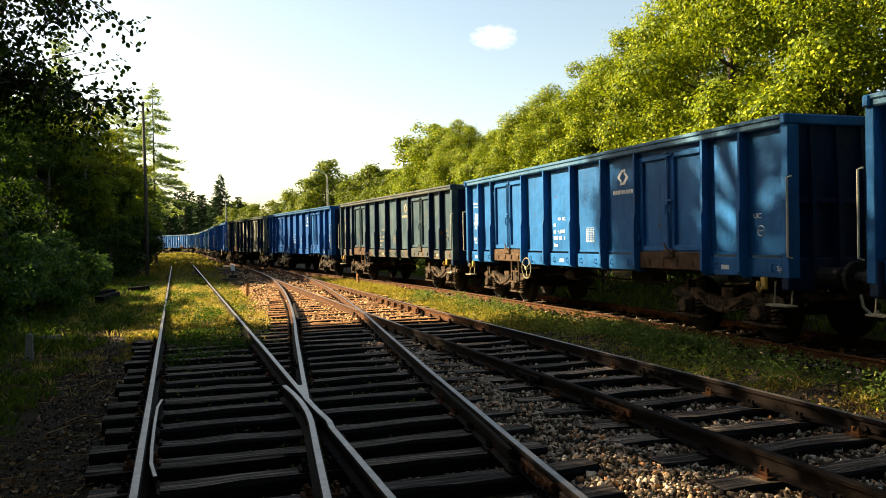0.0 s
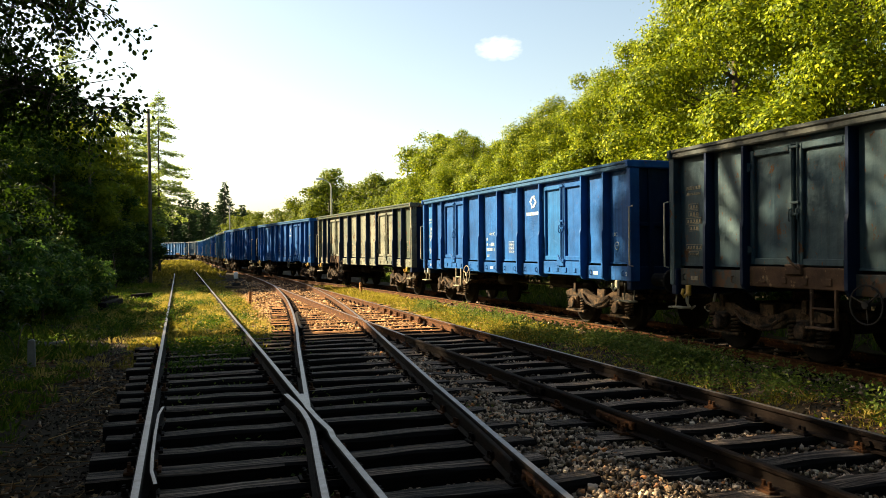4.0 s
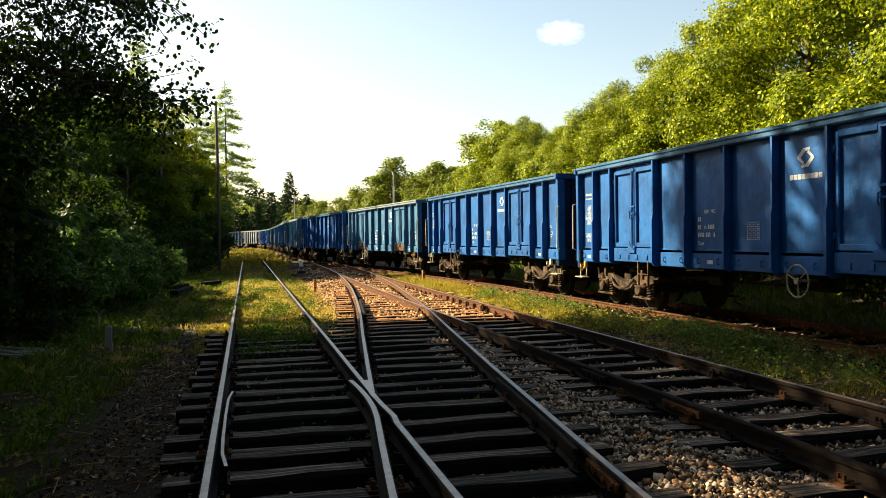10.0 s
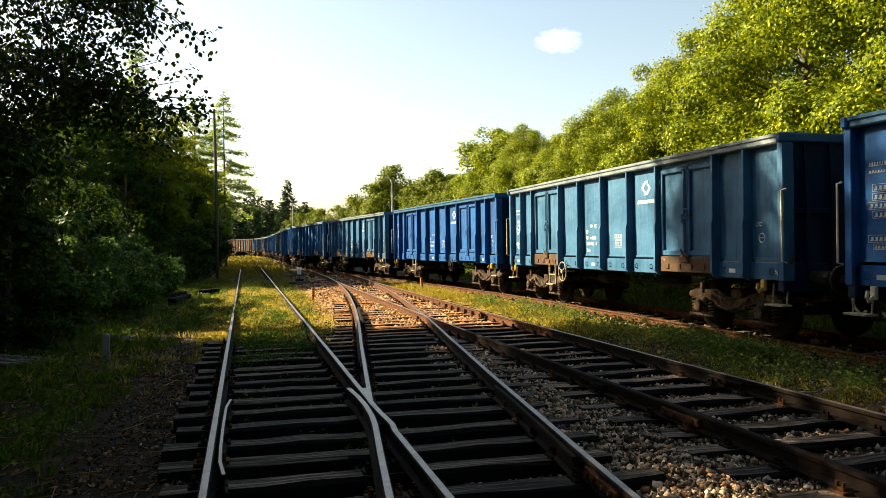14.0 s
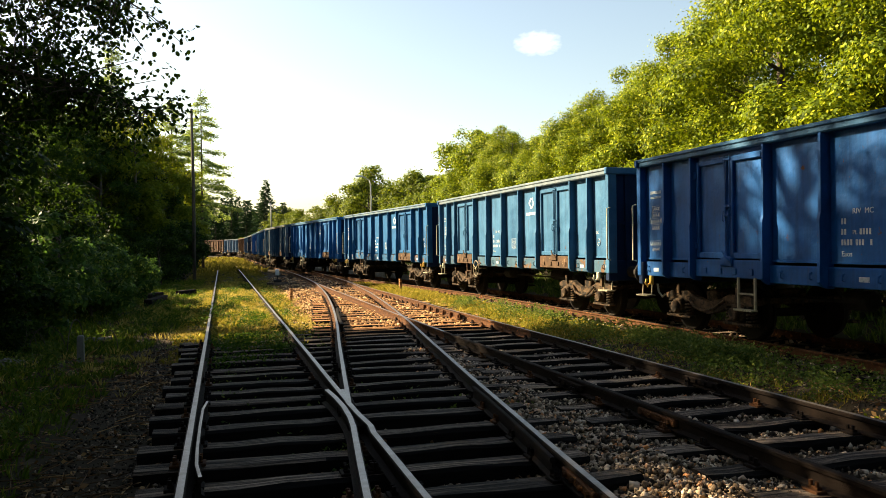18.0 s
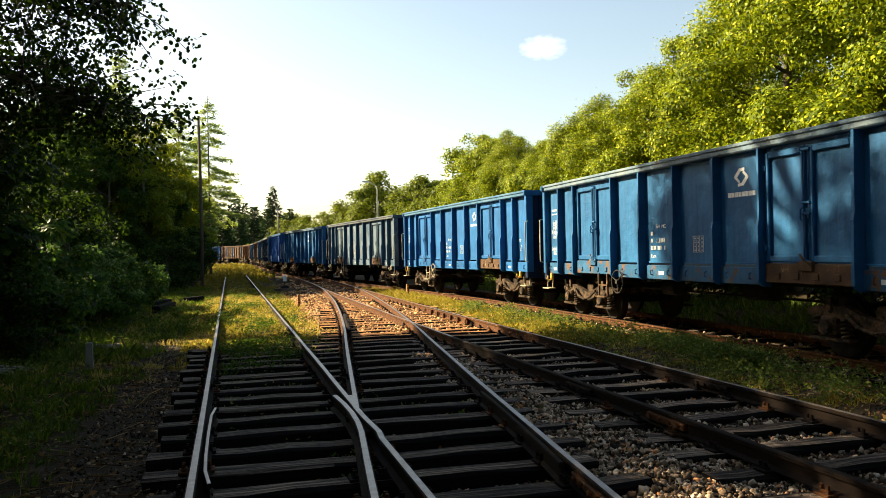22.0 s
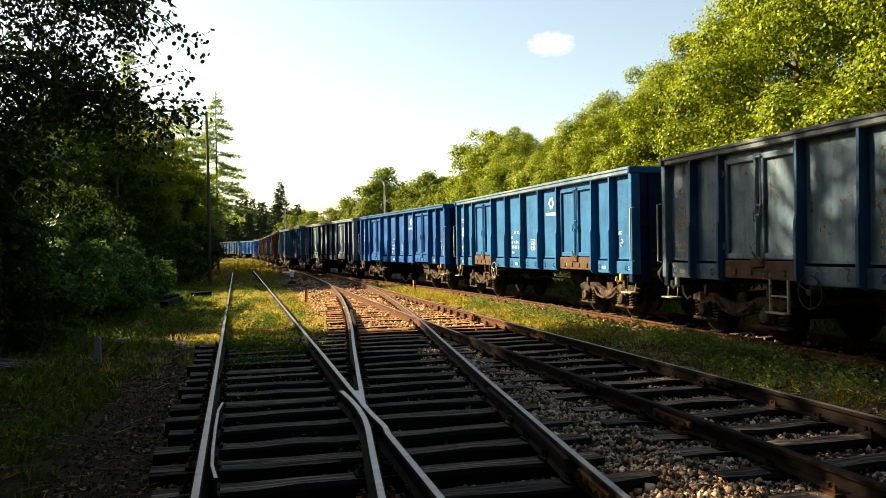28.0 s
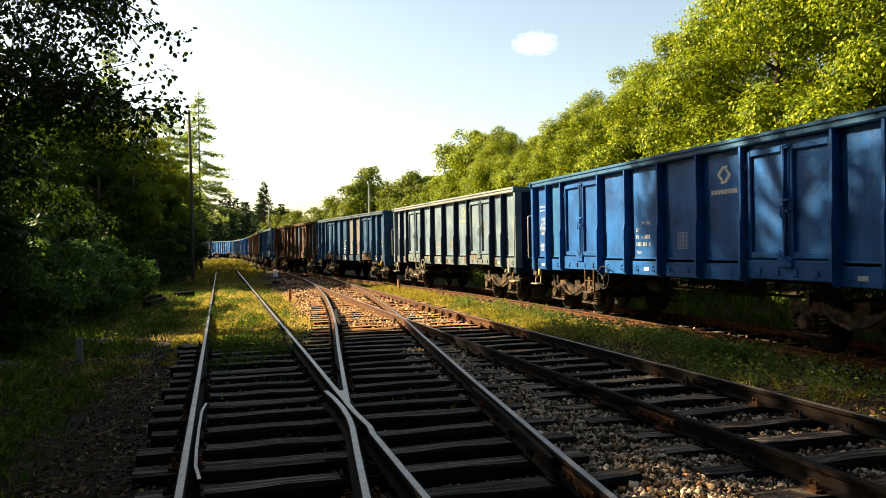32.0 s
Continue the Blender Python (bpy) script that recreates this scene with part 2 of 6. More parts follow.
    def loft(self, sections, closed=True, caps=True):
        """Joins equal rings of points."""
        n = len(sections[0])
        v = [p for s in sections for p in s]
        f = []
        for i in range(len(sections) - 1):
            for k in range(n if closed else n - 1):
                a, b = i * n + k, i * n + (k + 1) % n
                f.append((a, b, b + n, a + n))
        if closed and caps:
            f.append(tuple(range(n))[::-1])
            f.append(tuple(range((len(sections) - 1) * n, len(sections) * n)))
        return self.add(v, f)

    def mesh(self, name, material=None, smooth=False):
        me = bpy.data.meshes.new(name)
        me.from_pydata(self.v, [], self.f)
        me.validate()
        bm = bmesh.new()
        bm.from_mesh(me)
        bmesh.ops.recalc_face_normals(bm, faces=bm.faces)
        bm.to_mesh(me)
        bm.free()
        if smooth:
            me.polygons.foreach_set("use_smooth", [True] * len(me.polygons))
        if material:
            me.materials.append(material)
        return me


def quick_mesh(name, verts, faces, material, smooth=False):
    """A mesh from numpy arrays of equal faces."""
    me = bpy.data.meshes.new(name)
    verts, faces = np.asarray(verts, np.float32), np.asarray(faces, np.int32)
    k = faces.shape[1]
    me.vertices.add(len(verts))
    me.vertices.foreach_set("co", verts.ravel())
    me.loops.add(faces.size)
    me.loops.foreach_set("vertex_index", faces.ravel())
    me.polygons.add(len(faces))
    me.polygons.foreach_set("loop_start", np.arange(0, faces.size, k, dtype=np.int32))
    me.polygons.foreach_set("loop_total", np.full(len(faces), k, np.int32))
    if smooth:
        me.polygons.foreach_set("use_smooth", np.ones(len(faces), bool))
    me.update(calc_edges=True)
    me.materials.append(material)
    return me


def part(name, me, parent, label="", at=None, material=None):
    ob = new(name, me)
    ob.parent = parent
    if at is not None:
        ob.matrix_basis = at
    if material is not None and me.materials and me.materials[0] != material:
        ob.material_slots[0].link = "OBJECT"
        ob.material_slots[0].material = material
    if label:
        ob["label"] = label
    return ob


def thing(name, label, category, group="", kind="", at=None):
    ob = tagged(new(name), label, category, group, kind)
    if at is not None:
        ob.matrix_basis = at
    return ob


rng = np.random.default_rng(7)


def hills(x, y):
    """The lie of the ground beside the tracks."""
    x, y = np.asarray(x, float), np.asarray(y, float)
    base = -0.30 + 0.03 * np.sin(x * 1.3 + y * 0.4) * np.cos(y * 0.9 - x * 0.5)
    between = np.exp(-(((x - 6.7) / 0.75) ** 2)) * 0.13 * (y < 34)
    left = np.clip((-0.9 - x) / 2.0, 0, 1) * 0.16
    far_right = np.clip((x - 12.0) / 6.0, 0, 1) * 0.6
    grass_track = np.exp(-(((x - 0.47) / 1.3) ** 2)) * np.clip((y - 12.5) / 5, 0, 1) * 0.17
    return base + between + left + far_right + grass_track

# ---------------------------------------------------------------- ground and tracks
M["soil"] = surface("soil", (0.040, 0.026, 0.016), (0.026, 0.024, 0.011), 0.9, 0.95, 0, 14, 1.0, (0.060, 0.045, 0.028), 0.6, spec=0.08)
M["grass_a"] = leaf_material("grass_a", (0.040, 0.058, 0.008), (0.255, 0.205, 0.026), 0.42, (0.58, 0.41, 0.11))
M["grass_dry"] = leaf_material("grass_dry", (0.20, 0.17, 0.03), (0.48, 0.36, 0.10), 0.35)
M["grass_b"] = leaf_material("grass_b", (0.020, 0.048, 0.006), (0.095, 0.150, 0.012), 0.4, (0.30, 0.26, 0.04))
M["weed"] = leaf_material("weed", (0.022, 0.050, 0.010), (0.105, 0.150, 0.026), 0.4, (0.26, 0.24, 0.06))
M["stone"] = surface("stone", (0.22, 0.19, 0.16), (0.12, 0.10, 0.088), 0.9, 0.9, 0, 40, 0.5, (0.24, 0.13, 0.07), 0.62, spec=0.15)
geo_n, geo_l, geo_b = M["stone"].node_tree.nodes, M["stone"].node_tree.links, M["stone"].node_tree.nodes["Principled BSDF"]
isl = geo_n.new("ShaderNodeNewGeometry")
geo_l.new(ramp(geo_n, geo_l, isl.outputs["Random Per Island"], [(0.20, (0.028, 0.020, 0.014)), (0.55, (0.230, 0.158, 0.104)), (0.86, (0.64, 0.50, 0.37)), (1, (0.50, 0.19, 0.06))]), geo_b.inputs["Base Color"])


def sheet(name, xs, ys, height, material):
    X, Y = np.meshgrid(xs, ys)
    V = np.stack([X, Y, height(X, Y)], -1).reshape(-1, 3)
    nx = len(xs)
    i = (np.arange(len(ys) - 1)[:, None] * nx + np.arange(nx - 1)[None]).ravel()
    return quick_mesh(name, V, np.stack([i, i + 1, i + nx + 1, i + nx], 1), material, True)


near_x = np.arange(-14, 20.01, 0.25)
gx = np.concatenate([[-2500, -1200, -500, -220, -110, -60, -40, -30, -24, -19, -16], near_x, [23, 27, 32, 40, 60, 110, 220, 500, 1200, 2500]])
gy = np.concatenate([[-2500, -900, -300, -120, -60, -40, -28, -20, -14, -10], np.arange(-8, 62.01, 0.3), [66, 71, 77, 85, 95, 110, 130, 160, 200, 260, 400, 800, 1600, 2500]])
ground = tagged(new("ground", sheet("ground", gx, gy, hills, M["soil"])), "soil with patchy grass beside the railway tracks", "ground", kind="structure")


def catmull(ctrl, step=0.5):
    """A smooth line through the given points, as points at even steps."""
    P = np.array(ctrl, float)
    P = np.vstack([2 * P[0] - P[1], P, 2 * P[-1] - P[-2]])
    out = []
    for i in range(1, len(P) - 2):
        t = np.linspace(0, 1, 40, endpoint=False)[:, None]
        a, b, c, d = P[i - 1], P[i], P[i + 1], P[i + 2]
        out.append(0.5 * (2 * b + (c - a) * t + (2 * a - 5 * b + 4 * c - d) * t**2 + (3 * b - a - 3 * c + d) * t**3))
    out = np.vstack(out + [P[-2:-1]])
    for _ in range(60):
        out[1:-1] = (out[:-2] + 2 * out[1:-1] + out[2:]) / 4
    s = np.r_[0, np.cumsum(np.hypot(*np.diff(out, axis=0).T))]
    q = np.arange(0, s[-1], step)
    return np.stack([np.interp(q, s, out[:, 0]), np.interp(q, s, out[:, 1])], 1)


def beside(line, off):
    """The line shifted sideways (to its right)."""
    d = np.gradient(line, axis=0)
    d /= np.hypot(d[:, 0], d[:, 1])[:, None]
    return line + np.stack([d[:, 1], -d[:, 0]], 1) * off


PROFILE = [(-0.062, -0.150), (0.062, -0.150), (0.062, -0.138), (0.012, -0.120), (0.010, -0.045), (0.034, -0.034), (0.035, -0.008), (0.028, -0.001), (-0.028, -0.001), (-0.035, -0.008), (-0.034, -0.034), (-0.010, -0.045), (-0.012, -0.120), (-0.062, -0.138)]
HEAD = [(-0.024, -0.004), (0.024, -0.004), (0.024, 0.001), (0.0, 0.002), (-0.024, 0.001)]


def along(line, profile, z=0.0, wob=0.0):
    d = np.gradient(line, axis=0)
    d /= np.hypot(d[:, 0], d[:, 1])[:, None]
    secs = []
    for i, (p, t) in enumerate(zip(line, d)):
        dz = z + wob * math.sin(p[1] * 0.9) * math.sin(p[1] * 0.37 + 1)
        secs.append([(p[0] + t[1] * u, p[1] - t[0] * u, w + dz) for u, w in profile])
    return Build().loft(secs)


def rail(parent, line, z=0.0, body="rail_rust", top="rail_top", name="rail", slim=1.0):
    r = part(name, along(line, [(u * slim, w) for u, w in PROFILE], z, 0.004).mesh("rail", M[body]), parent)
    part("running_surface", along(line, [(u * slim, w) for u, w in HEAD], z, 0.004).mesh("running_surface", M[top]), r, "worn bright rail head")
    return r


def cut(line, y0, y1):
    return line[(line[:, 1] >= y0) & (line[:, 1] <= y1)]


def line_x(line, y):
    return float(np.interp(y, line[:, 1], line[:, 0]))


LINE_1 = catmull([(0.469, y) for y in (-9, 0, 10, 20, 30, 40, 50, 60, 76)])
LINE_2 = catmull([(0.47, -16), (0.56, -9), (0.78, -4), (1.10, 0), (1.60, 4.74), (1.96, 7.8), (2.55, 12.6), (3.04, 16.4), (3.59, 21.2), (4.19, 27.4), (4.72, 34.9), (4.93, 41), (5.0, 48), (5.05, 55), (5.2, 62)])
LINE_3 = catmull([(4.83, -9), (4.80, 0), (4.74, 8), (4.68, 14), (4.68, 22), (4.72, 30), (4.82, 37), (4.93, 42)])
TRAIN_Z = -0.10
LINE_4 = catmull([(9.45, -110), (9.45, -60), (9.45, -20), (9.45, 5), (9.45, 18), (9.18, 27), (8.40, 36), (6.80, 50), (5.35, 63), (4.95, 78), (4.95, 95), (4.85, 118), (4.45, 136), (2.4, 152), (-4.5, 166), (-20, 181), (-46, 196), (-90, 212), (-150, 226), (-230, 240)], 0.5)

track_1 = thing("track_1", "straight railway track overgrown with grass", "railway track", kind="structure")
track_2 = thing("track_2", "diverging railway track of a turnout on old wooden sleepers", "railway track", kind="structure")
track_3 = thing("track_3", "railway track on dark wooden sleepers", "railway track", kind="structure")
track_4 = thing("track_4", "rusty railway track under a moving freight train", "railway track", kind="structure")
G = 0.7525
FROG = 7.82
rail(track_1, cut(beside(LINE_1, -G), -8, 60))
rail(track_1, np.array([(1.222, y) for y in np.arange(FROG - 0.1, 72, 0.5)]))
rail(track_1, np.array([(1.222, y) for y in np.arange(-8, 6.6, 0.5)] + [(1.222, 6.62), (1.245, 6.9), (1.225, 7.4), (1.215, 8.0), (1.27, 8.75)]), name="wing_rail")
L2, R2 = beside(LINE_2, -G), beside(LINE_2, G)
# From 14.5 m on, sunlight is put into the rails' rust as orange
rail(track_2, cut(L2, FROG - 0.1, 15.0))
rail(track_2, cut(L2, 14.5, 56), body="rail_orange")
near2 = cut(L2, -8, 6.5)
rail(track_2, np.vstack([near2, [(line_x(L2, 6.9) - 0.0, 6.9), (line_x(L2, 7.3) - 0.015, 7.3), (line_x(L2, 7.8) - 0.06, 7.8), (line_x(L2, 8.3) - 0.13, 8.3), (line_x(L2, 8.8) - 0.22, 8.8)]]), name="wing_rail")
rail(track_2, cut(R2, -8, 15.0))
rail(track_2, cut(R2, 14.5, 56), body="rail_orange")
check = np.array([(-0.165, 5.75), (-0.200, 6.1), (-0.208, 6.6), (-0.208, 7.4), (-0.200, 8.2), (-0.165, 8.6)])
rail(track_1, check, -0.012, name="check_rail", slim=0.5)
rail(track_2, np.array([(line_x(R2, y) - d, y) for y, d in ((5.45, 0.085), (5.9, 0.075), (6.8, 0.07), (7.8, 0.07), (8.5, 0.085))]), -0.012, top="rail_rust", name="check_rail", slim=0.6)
# Same split: dark near rails, beyond them orange with sunlight in the colour
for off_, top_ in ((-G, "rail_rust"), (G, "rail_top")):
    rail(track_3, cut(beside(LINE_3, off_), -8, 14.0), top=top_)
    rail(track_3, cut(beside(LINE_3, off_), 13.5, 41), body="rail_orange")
second = np.array([(line_x(beside(LINE_2, -G), y) + d, y) for y, d in ((16.2, 0.11), (17.0, 0.085), (18.2, 0.075), (19.6, 0.08), (20.6, 0.11))])
rail(track_2, second, -0.01, top="rail_rust", name="check_rail")
third = np.array([(line_x(beside(LINE_3, G), y) - d, y) for y, d in ((17.5, 0.15), (18.1, 0.105), (19.0, 0.10), (20.6, 0.10), (21.4, 0.15))])
rail(track_3, third, 0.012, body="rail_orange", top="rail_rust", name="check_rail", slim=0.8)
CHAIR = Build().box(-0.20, 0.10, -0.06, 0.06, -0.15, -0.115, 0.008).box(-0.185, -0.13, -0.045, 0.045, -0.115, -0.02, 0.01).box(-0.075, -0.035, -0.045, 0.045, -0.115, -0.03, 0.008).mesh("check_chair", M["rail_orange"])
for k in range(7):
    part("check_chair", CHAIR, track_3, "", pose(line_x(beside(LINE_3, G), 17.6 + 0.645 * k), 17.6 + 0.645 * k, 0))
for off_ in (-G, G):
    rail(track_4, cut(beside(LINE_4, off_), -30, 170), TRAIN_Z, "rail_orange", "rail_rust")


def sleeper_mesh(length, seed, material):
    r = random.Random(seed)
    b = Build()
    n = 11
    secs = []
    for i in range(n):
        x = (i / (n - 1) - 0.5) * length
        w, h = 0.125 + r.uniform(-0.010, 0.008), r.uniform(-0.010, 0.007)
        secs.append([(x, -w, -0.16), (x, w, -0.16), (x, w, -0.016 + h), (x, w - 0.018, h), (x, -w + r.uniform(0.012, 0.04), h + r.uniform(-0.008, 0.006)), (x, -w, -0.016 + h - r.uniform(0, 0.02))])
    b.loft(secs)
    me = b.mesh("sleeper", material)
    # sides tarred, with gap shade put into the near-black; the tops are worn
    me.materials.append(M["tar_shade"])
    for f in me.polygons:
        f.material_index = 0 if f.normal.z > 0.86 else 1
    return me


PLATE = Build().box(-0.14, 0.14, -0.075, 0.075, -0.012, 0.012, 0.004).box(-0.115, -0.07, -0.05, 0.05, 0.0, 0.035, 0.006).box(0.07, 0.115, -0.05, 0.05, 0.0, 0.035, 0.006)
for px_ in (-0.1, 0.1):
    for py_ in (-0.03, 0.03):
        PLATE.disc((px_, py_, 0.045), (0, 0, 1), 0.016, 0.05, 6)
PLATE = PLATE.mesh("base_plate", M["rail_rust"])
SLEEPER_Z = -0.160


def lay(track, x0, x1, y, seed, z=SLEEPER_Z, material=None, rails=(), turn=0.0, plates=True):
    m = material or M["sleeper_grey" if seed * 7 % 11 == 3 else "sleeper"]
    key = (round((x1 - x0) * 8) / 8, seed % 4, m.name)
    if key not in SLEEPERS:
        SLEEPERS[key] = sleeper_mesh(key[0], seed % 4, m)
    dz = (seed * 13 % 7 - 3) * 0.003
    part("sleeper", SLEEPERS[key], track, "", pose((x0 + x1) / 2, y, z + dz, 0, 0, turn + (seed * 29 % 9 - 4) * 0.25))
    if plates:
        for rx in rails:
            part("base_plate", PLATE, track, "", pose(rx, y, z + 0.008, 0, 0, turn), M["rail_orange"] if (seed * 5 + int(rx * 7)) % 3 == 0 else None)


SLEEPERS = {}
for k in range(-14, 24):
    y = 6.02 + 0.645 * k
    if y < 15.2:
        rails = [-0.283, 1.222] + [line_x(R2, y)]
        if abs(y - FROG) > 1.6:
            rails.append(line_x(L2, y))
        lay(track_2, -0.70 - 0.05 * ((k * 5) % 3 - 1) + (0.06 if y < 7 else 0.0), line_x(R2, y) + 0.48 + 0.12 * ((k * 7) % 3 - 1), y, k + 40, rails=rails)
# Browner sleepers past 15 m: rust stain, with sunlight put into the colour
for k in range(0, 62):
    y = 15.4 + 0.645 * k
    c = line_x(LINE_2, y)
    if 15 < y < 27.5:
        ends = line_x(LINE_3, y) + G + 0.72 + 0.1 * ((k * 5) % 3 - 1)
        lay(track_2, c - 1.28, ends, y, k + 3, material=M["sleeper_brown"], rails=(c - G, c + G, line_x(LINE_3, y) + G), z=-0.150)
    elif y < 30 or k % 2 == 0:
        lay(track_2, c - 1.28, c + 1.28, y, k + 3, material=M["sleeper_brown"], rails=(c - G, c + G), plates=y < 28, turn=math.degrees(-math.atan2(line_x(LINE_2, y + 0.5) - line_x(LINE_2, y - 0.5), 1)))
for k in range(0, 6):
    lay(track_1, -0.80, 1.75, 15.5 + 0.645 * k, k + 5, z=-0.18, rails=(-0.283, 1.222), plates=False)
for k in range(-14, 40):
    y = 5.85 + 0.64 * k
    if 15 < y < 27.5:
        continue
    c = line_x(LINE_3, y)
    lay(track_3, c - 1.30, c + 1.30, y, k + 60, material=M["sleeper"] if k % 3 and y < 7.0 or k % 5 == 2 and y < 10 else M["sleeper_grey"], z=-0.157 if y < 17 else -0.165, rails=(c - G, c + G), plates=y < 20)
for k in range(-6, 80):
    y = 2 + 0.66 * k
    c = line_x(LINE_4, y)
    lay(track_4, c - 1.28, c + 1.28, y, k + 33, z=TRAIN_Z - 0.16, rails=(c - G, c + G), plates=8 < y < 30, turn=math.degrees(-math.atan2(line_x(LINE_4, y + 0.5) - line_x(LINE_4, y - 0.5), 1)))


def bed_height(X, Y):
    z = -0.305 + 0.065 * np.clip((X - 2.4) / 0.5, 0, 1) + 0.02 * np.sin(X * 5.1 + Y * 2.3) * np.sin(Y * 4.7 - X * 2.9) + 0.012 * np.sin(X * 13 + Y * 17)
    z += 0.055 * np.exp(-(((X - 3.35) / 0.45) ** 2)) * (Y < 13)
    z += 0.040 * np.clip((Y - 15.5) / 2.5, 0, 1) * np.clip((X - 1.7) / 0.3, 0, 1)
    return z - np.clip((-1.0 - X) / 0.4, 0, 1) * 0.12 - np.clip((X - 5.9) / 0.35, 0, 1) * 0.12


tagged(new("ballast_bed", sheet("ballast_bed", np.arange(-1.45, 6.30, 0.12), np.arange(-8, 52, 0.16), bed_height, M["ballast"])), "grey crushed stone ballast between the tracks", "ballast", kind="structure")
c4 = cut(LINE_4, -40, 175)
bv, bf = [], []
for i, (p, off) in enumerate(zip(c4, range(len(c4)))):
    d = np.gradient(c4, axis=0)[i]
    d /= np.hypot(*d)
    for u, z in ((-2.2, -0.42), (-1.5, -0.315), (-0.6, -0.31), (0.6, -0.31), (1.5, -0.315), (2.2, -0.42)):
        bv.append((p[0] + d[1] * u, p[1] - d[0] * u, z + 0.015 * math.sin(i * 1.7 + u * 5)))
for i in range(len(c4) - 1):
    for k in range(5):
        a = i * 6 + k
        bf.append((a, a + 1, a + 7, a + 6))
tagged(new("ballast_bank", quick_mesh("ballast_bank", bv, bf, M["ballast"], True)), "low bank of rusty brown ballast under the rails", "ballast", kind="structure")

# Rust stain plus the sunlit stretch's brightness, put into the ballast colour
M["ballast_rust_lit"] = surface("ballast_rust_lit", (0.130, 0.062, 0.028), (0.075, 0.038, 0.019), 3, 0.95, 0, 24, 1.0, (0.20, 0.115, 0.06), 0.6)
tagged(new("rusty_ballast_bed", sheet("rusty_ballast_bed", np.arange(1.9, 6.25, 0.14), np.arange(15.0, 50, 0.2), lambda X, Y: bed_height(X, Y) + 0.008 - 0.1 * (X < 1.9 + (np.minimum(Y, 34) - 15) * 0.085), M["ballast_rust_lit"])), "rust-stained ballast around the second turnout, sunlight put into its colour", "ballast", kind="structure")

# ---------------------------------------------------------------- crushed stone
CHUNK = [(x, y, z) for x in (-0.7, 0.7) for y in (-0.7, 0.7) for z in (-0.7, 0.7)]
CHUNK_F = [(0, 1, 3, 2), (4, 6, 7, 5), (0, 4, 5, 1), (2, 3, 7, 6), (0, 2, 6, 4), (1, 5, 7, 3)]


def turns(n):
    q = rng.normal(size=(n, 4))
    q /= np.linalg.norm(q, axis=1)[:, None]
    w, x, y, z = q.T
    return np.stack([1 - 2 * (y * y + z * z), 2 * (x * y - z * w), 2 * (x * z + y * w), 2 * (x * y + z * w), 1 - 2 * (x * x + z * z), 2 * (y * z - x * w), 2 * (x * z - y * w), 2 * (y * z + x * w), 1 - 2 * (x * x + y * y)], -1).reshape(n, 3, 3)


def stones(name, P, size, label, material="stone"):
    n = len(P)
    base = np.array(CHUNK)[None] * (1 + rng.uniform(-0.45, 0.45, (n, 8, 3)))
    base = base * (rng.uniform(0.35, 1.35, (n, 1, 3)) * size[:, None, None])
    V = np.einsum("nij,nkj->nki", turns(n), base) + P[:, None]
    F = np.array(CHUNK_F)[None] + (np.arange(n) * 8)[:, None, None]
    tagged(new(name, quick_mesh(name, V.reshape(-1, 3), F.reshape(-1, 4), M[material])), label, "ballast stones", kind="stuff")


def scatter(n, x0, x1, y0, y1, power=1.0):
    return np.stack([rng.uniform(x0, x1, n), y0 + (y1 - y0) * rng.random(n) ** power], 1)


beds = [scatter(28000, 2.7, 4.0, 2.2, 14, 1.5), scatter(4200, -1.0, 3.4, 2.2, 15.5, 1.4), scatter(20000, 3.9, 5.9, 2.5, 18, 1.5), scatter(12000, 5.6, 7.6, 3, 24, 1.2), scatter(16000, 2.7, 6.0, -7, 2.6, 0.7), scatter(5200, 1.5, 3.3, 2.8, 16, 1.2), scatter(2200, -1.0, 2.8, -7, 2.4, 0.8)]
S = np.vstack(beds)
sz = 0.008 + 0.021 * rng.random(len(S)) ** 1.8
Z = np.maximum(bed_height(S[:, 0], S[:, 1]), np.where(S[:, 0] < -0.9, hills(S[:, 0], S[:, 1]), -9)) + sz * 0.35
stones("ballast_stones", np.c_[S, Z], sz, "loose grey and rusty ballast stones between the sleepers")
M["gravel"] = M["stone"].copy()
for node in M["gravel"].node_tree.nodes:
    if node.type == "VALTORGB" and len(node.color_ramp.elements) == 4:
        for el, c in zip(node.color_ramp.elements, ((0.010, 0.007, 0.005), (0.046, 0.031, 0.021), (0.30, 0.23, 0.17), (0.20, 0.085, 0.038))):
            el.color = (*c, 1)
gv = np.vstack([scatter(9000, 5.9, 8.3, 3.5, 20, 1.2), scatter(7000, -1.5, -0.35, 3, 17.8, 1.1), scatter(450, -3.4, -1.1, 3, 14, 1.3)])
sg = 0.006 + 0.013 * rng.random(len(gv)) ** 2
stones("verge_gravel", np.c_[gv, np.maximum(bed_height(gv[:, 0], gv[:, 1]), hills(gv[:, 0], gv[:, 1])) + sg * 0.4], sg, "dark gravel and crumbled ballast on the trodden verge", "gravel")
s4 = scatter(5200, -2.0, 2.0, 6, 45, 1.2)
x4 = np.interp(s4[:, 1], LINE_4[:, 1][:330], LINE_4[:, 0][:330]) + s4[:, 0]
sz = rng.uniform(0.02, 0.045, len(s4))
stones("bank_stones", np.c_[x4, s4[:, 1], np.where(np.abs(s4[:, 0]) > 1.5, -0.36, -0.30) + sz * 0.3], sz, "rust-stained stones along the train's track")

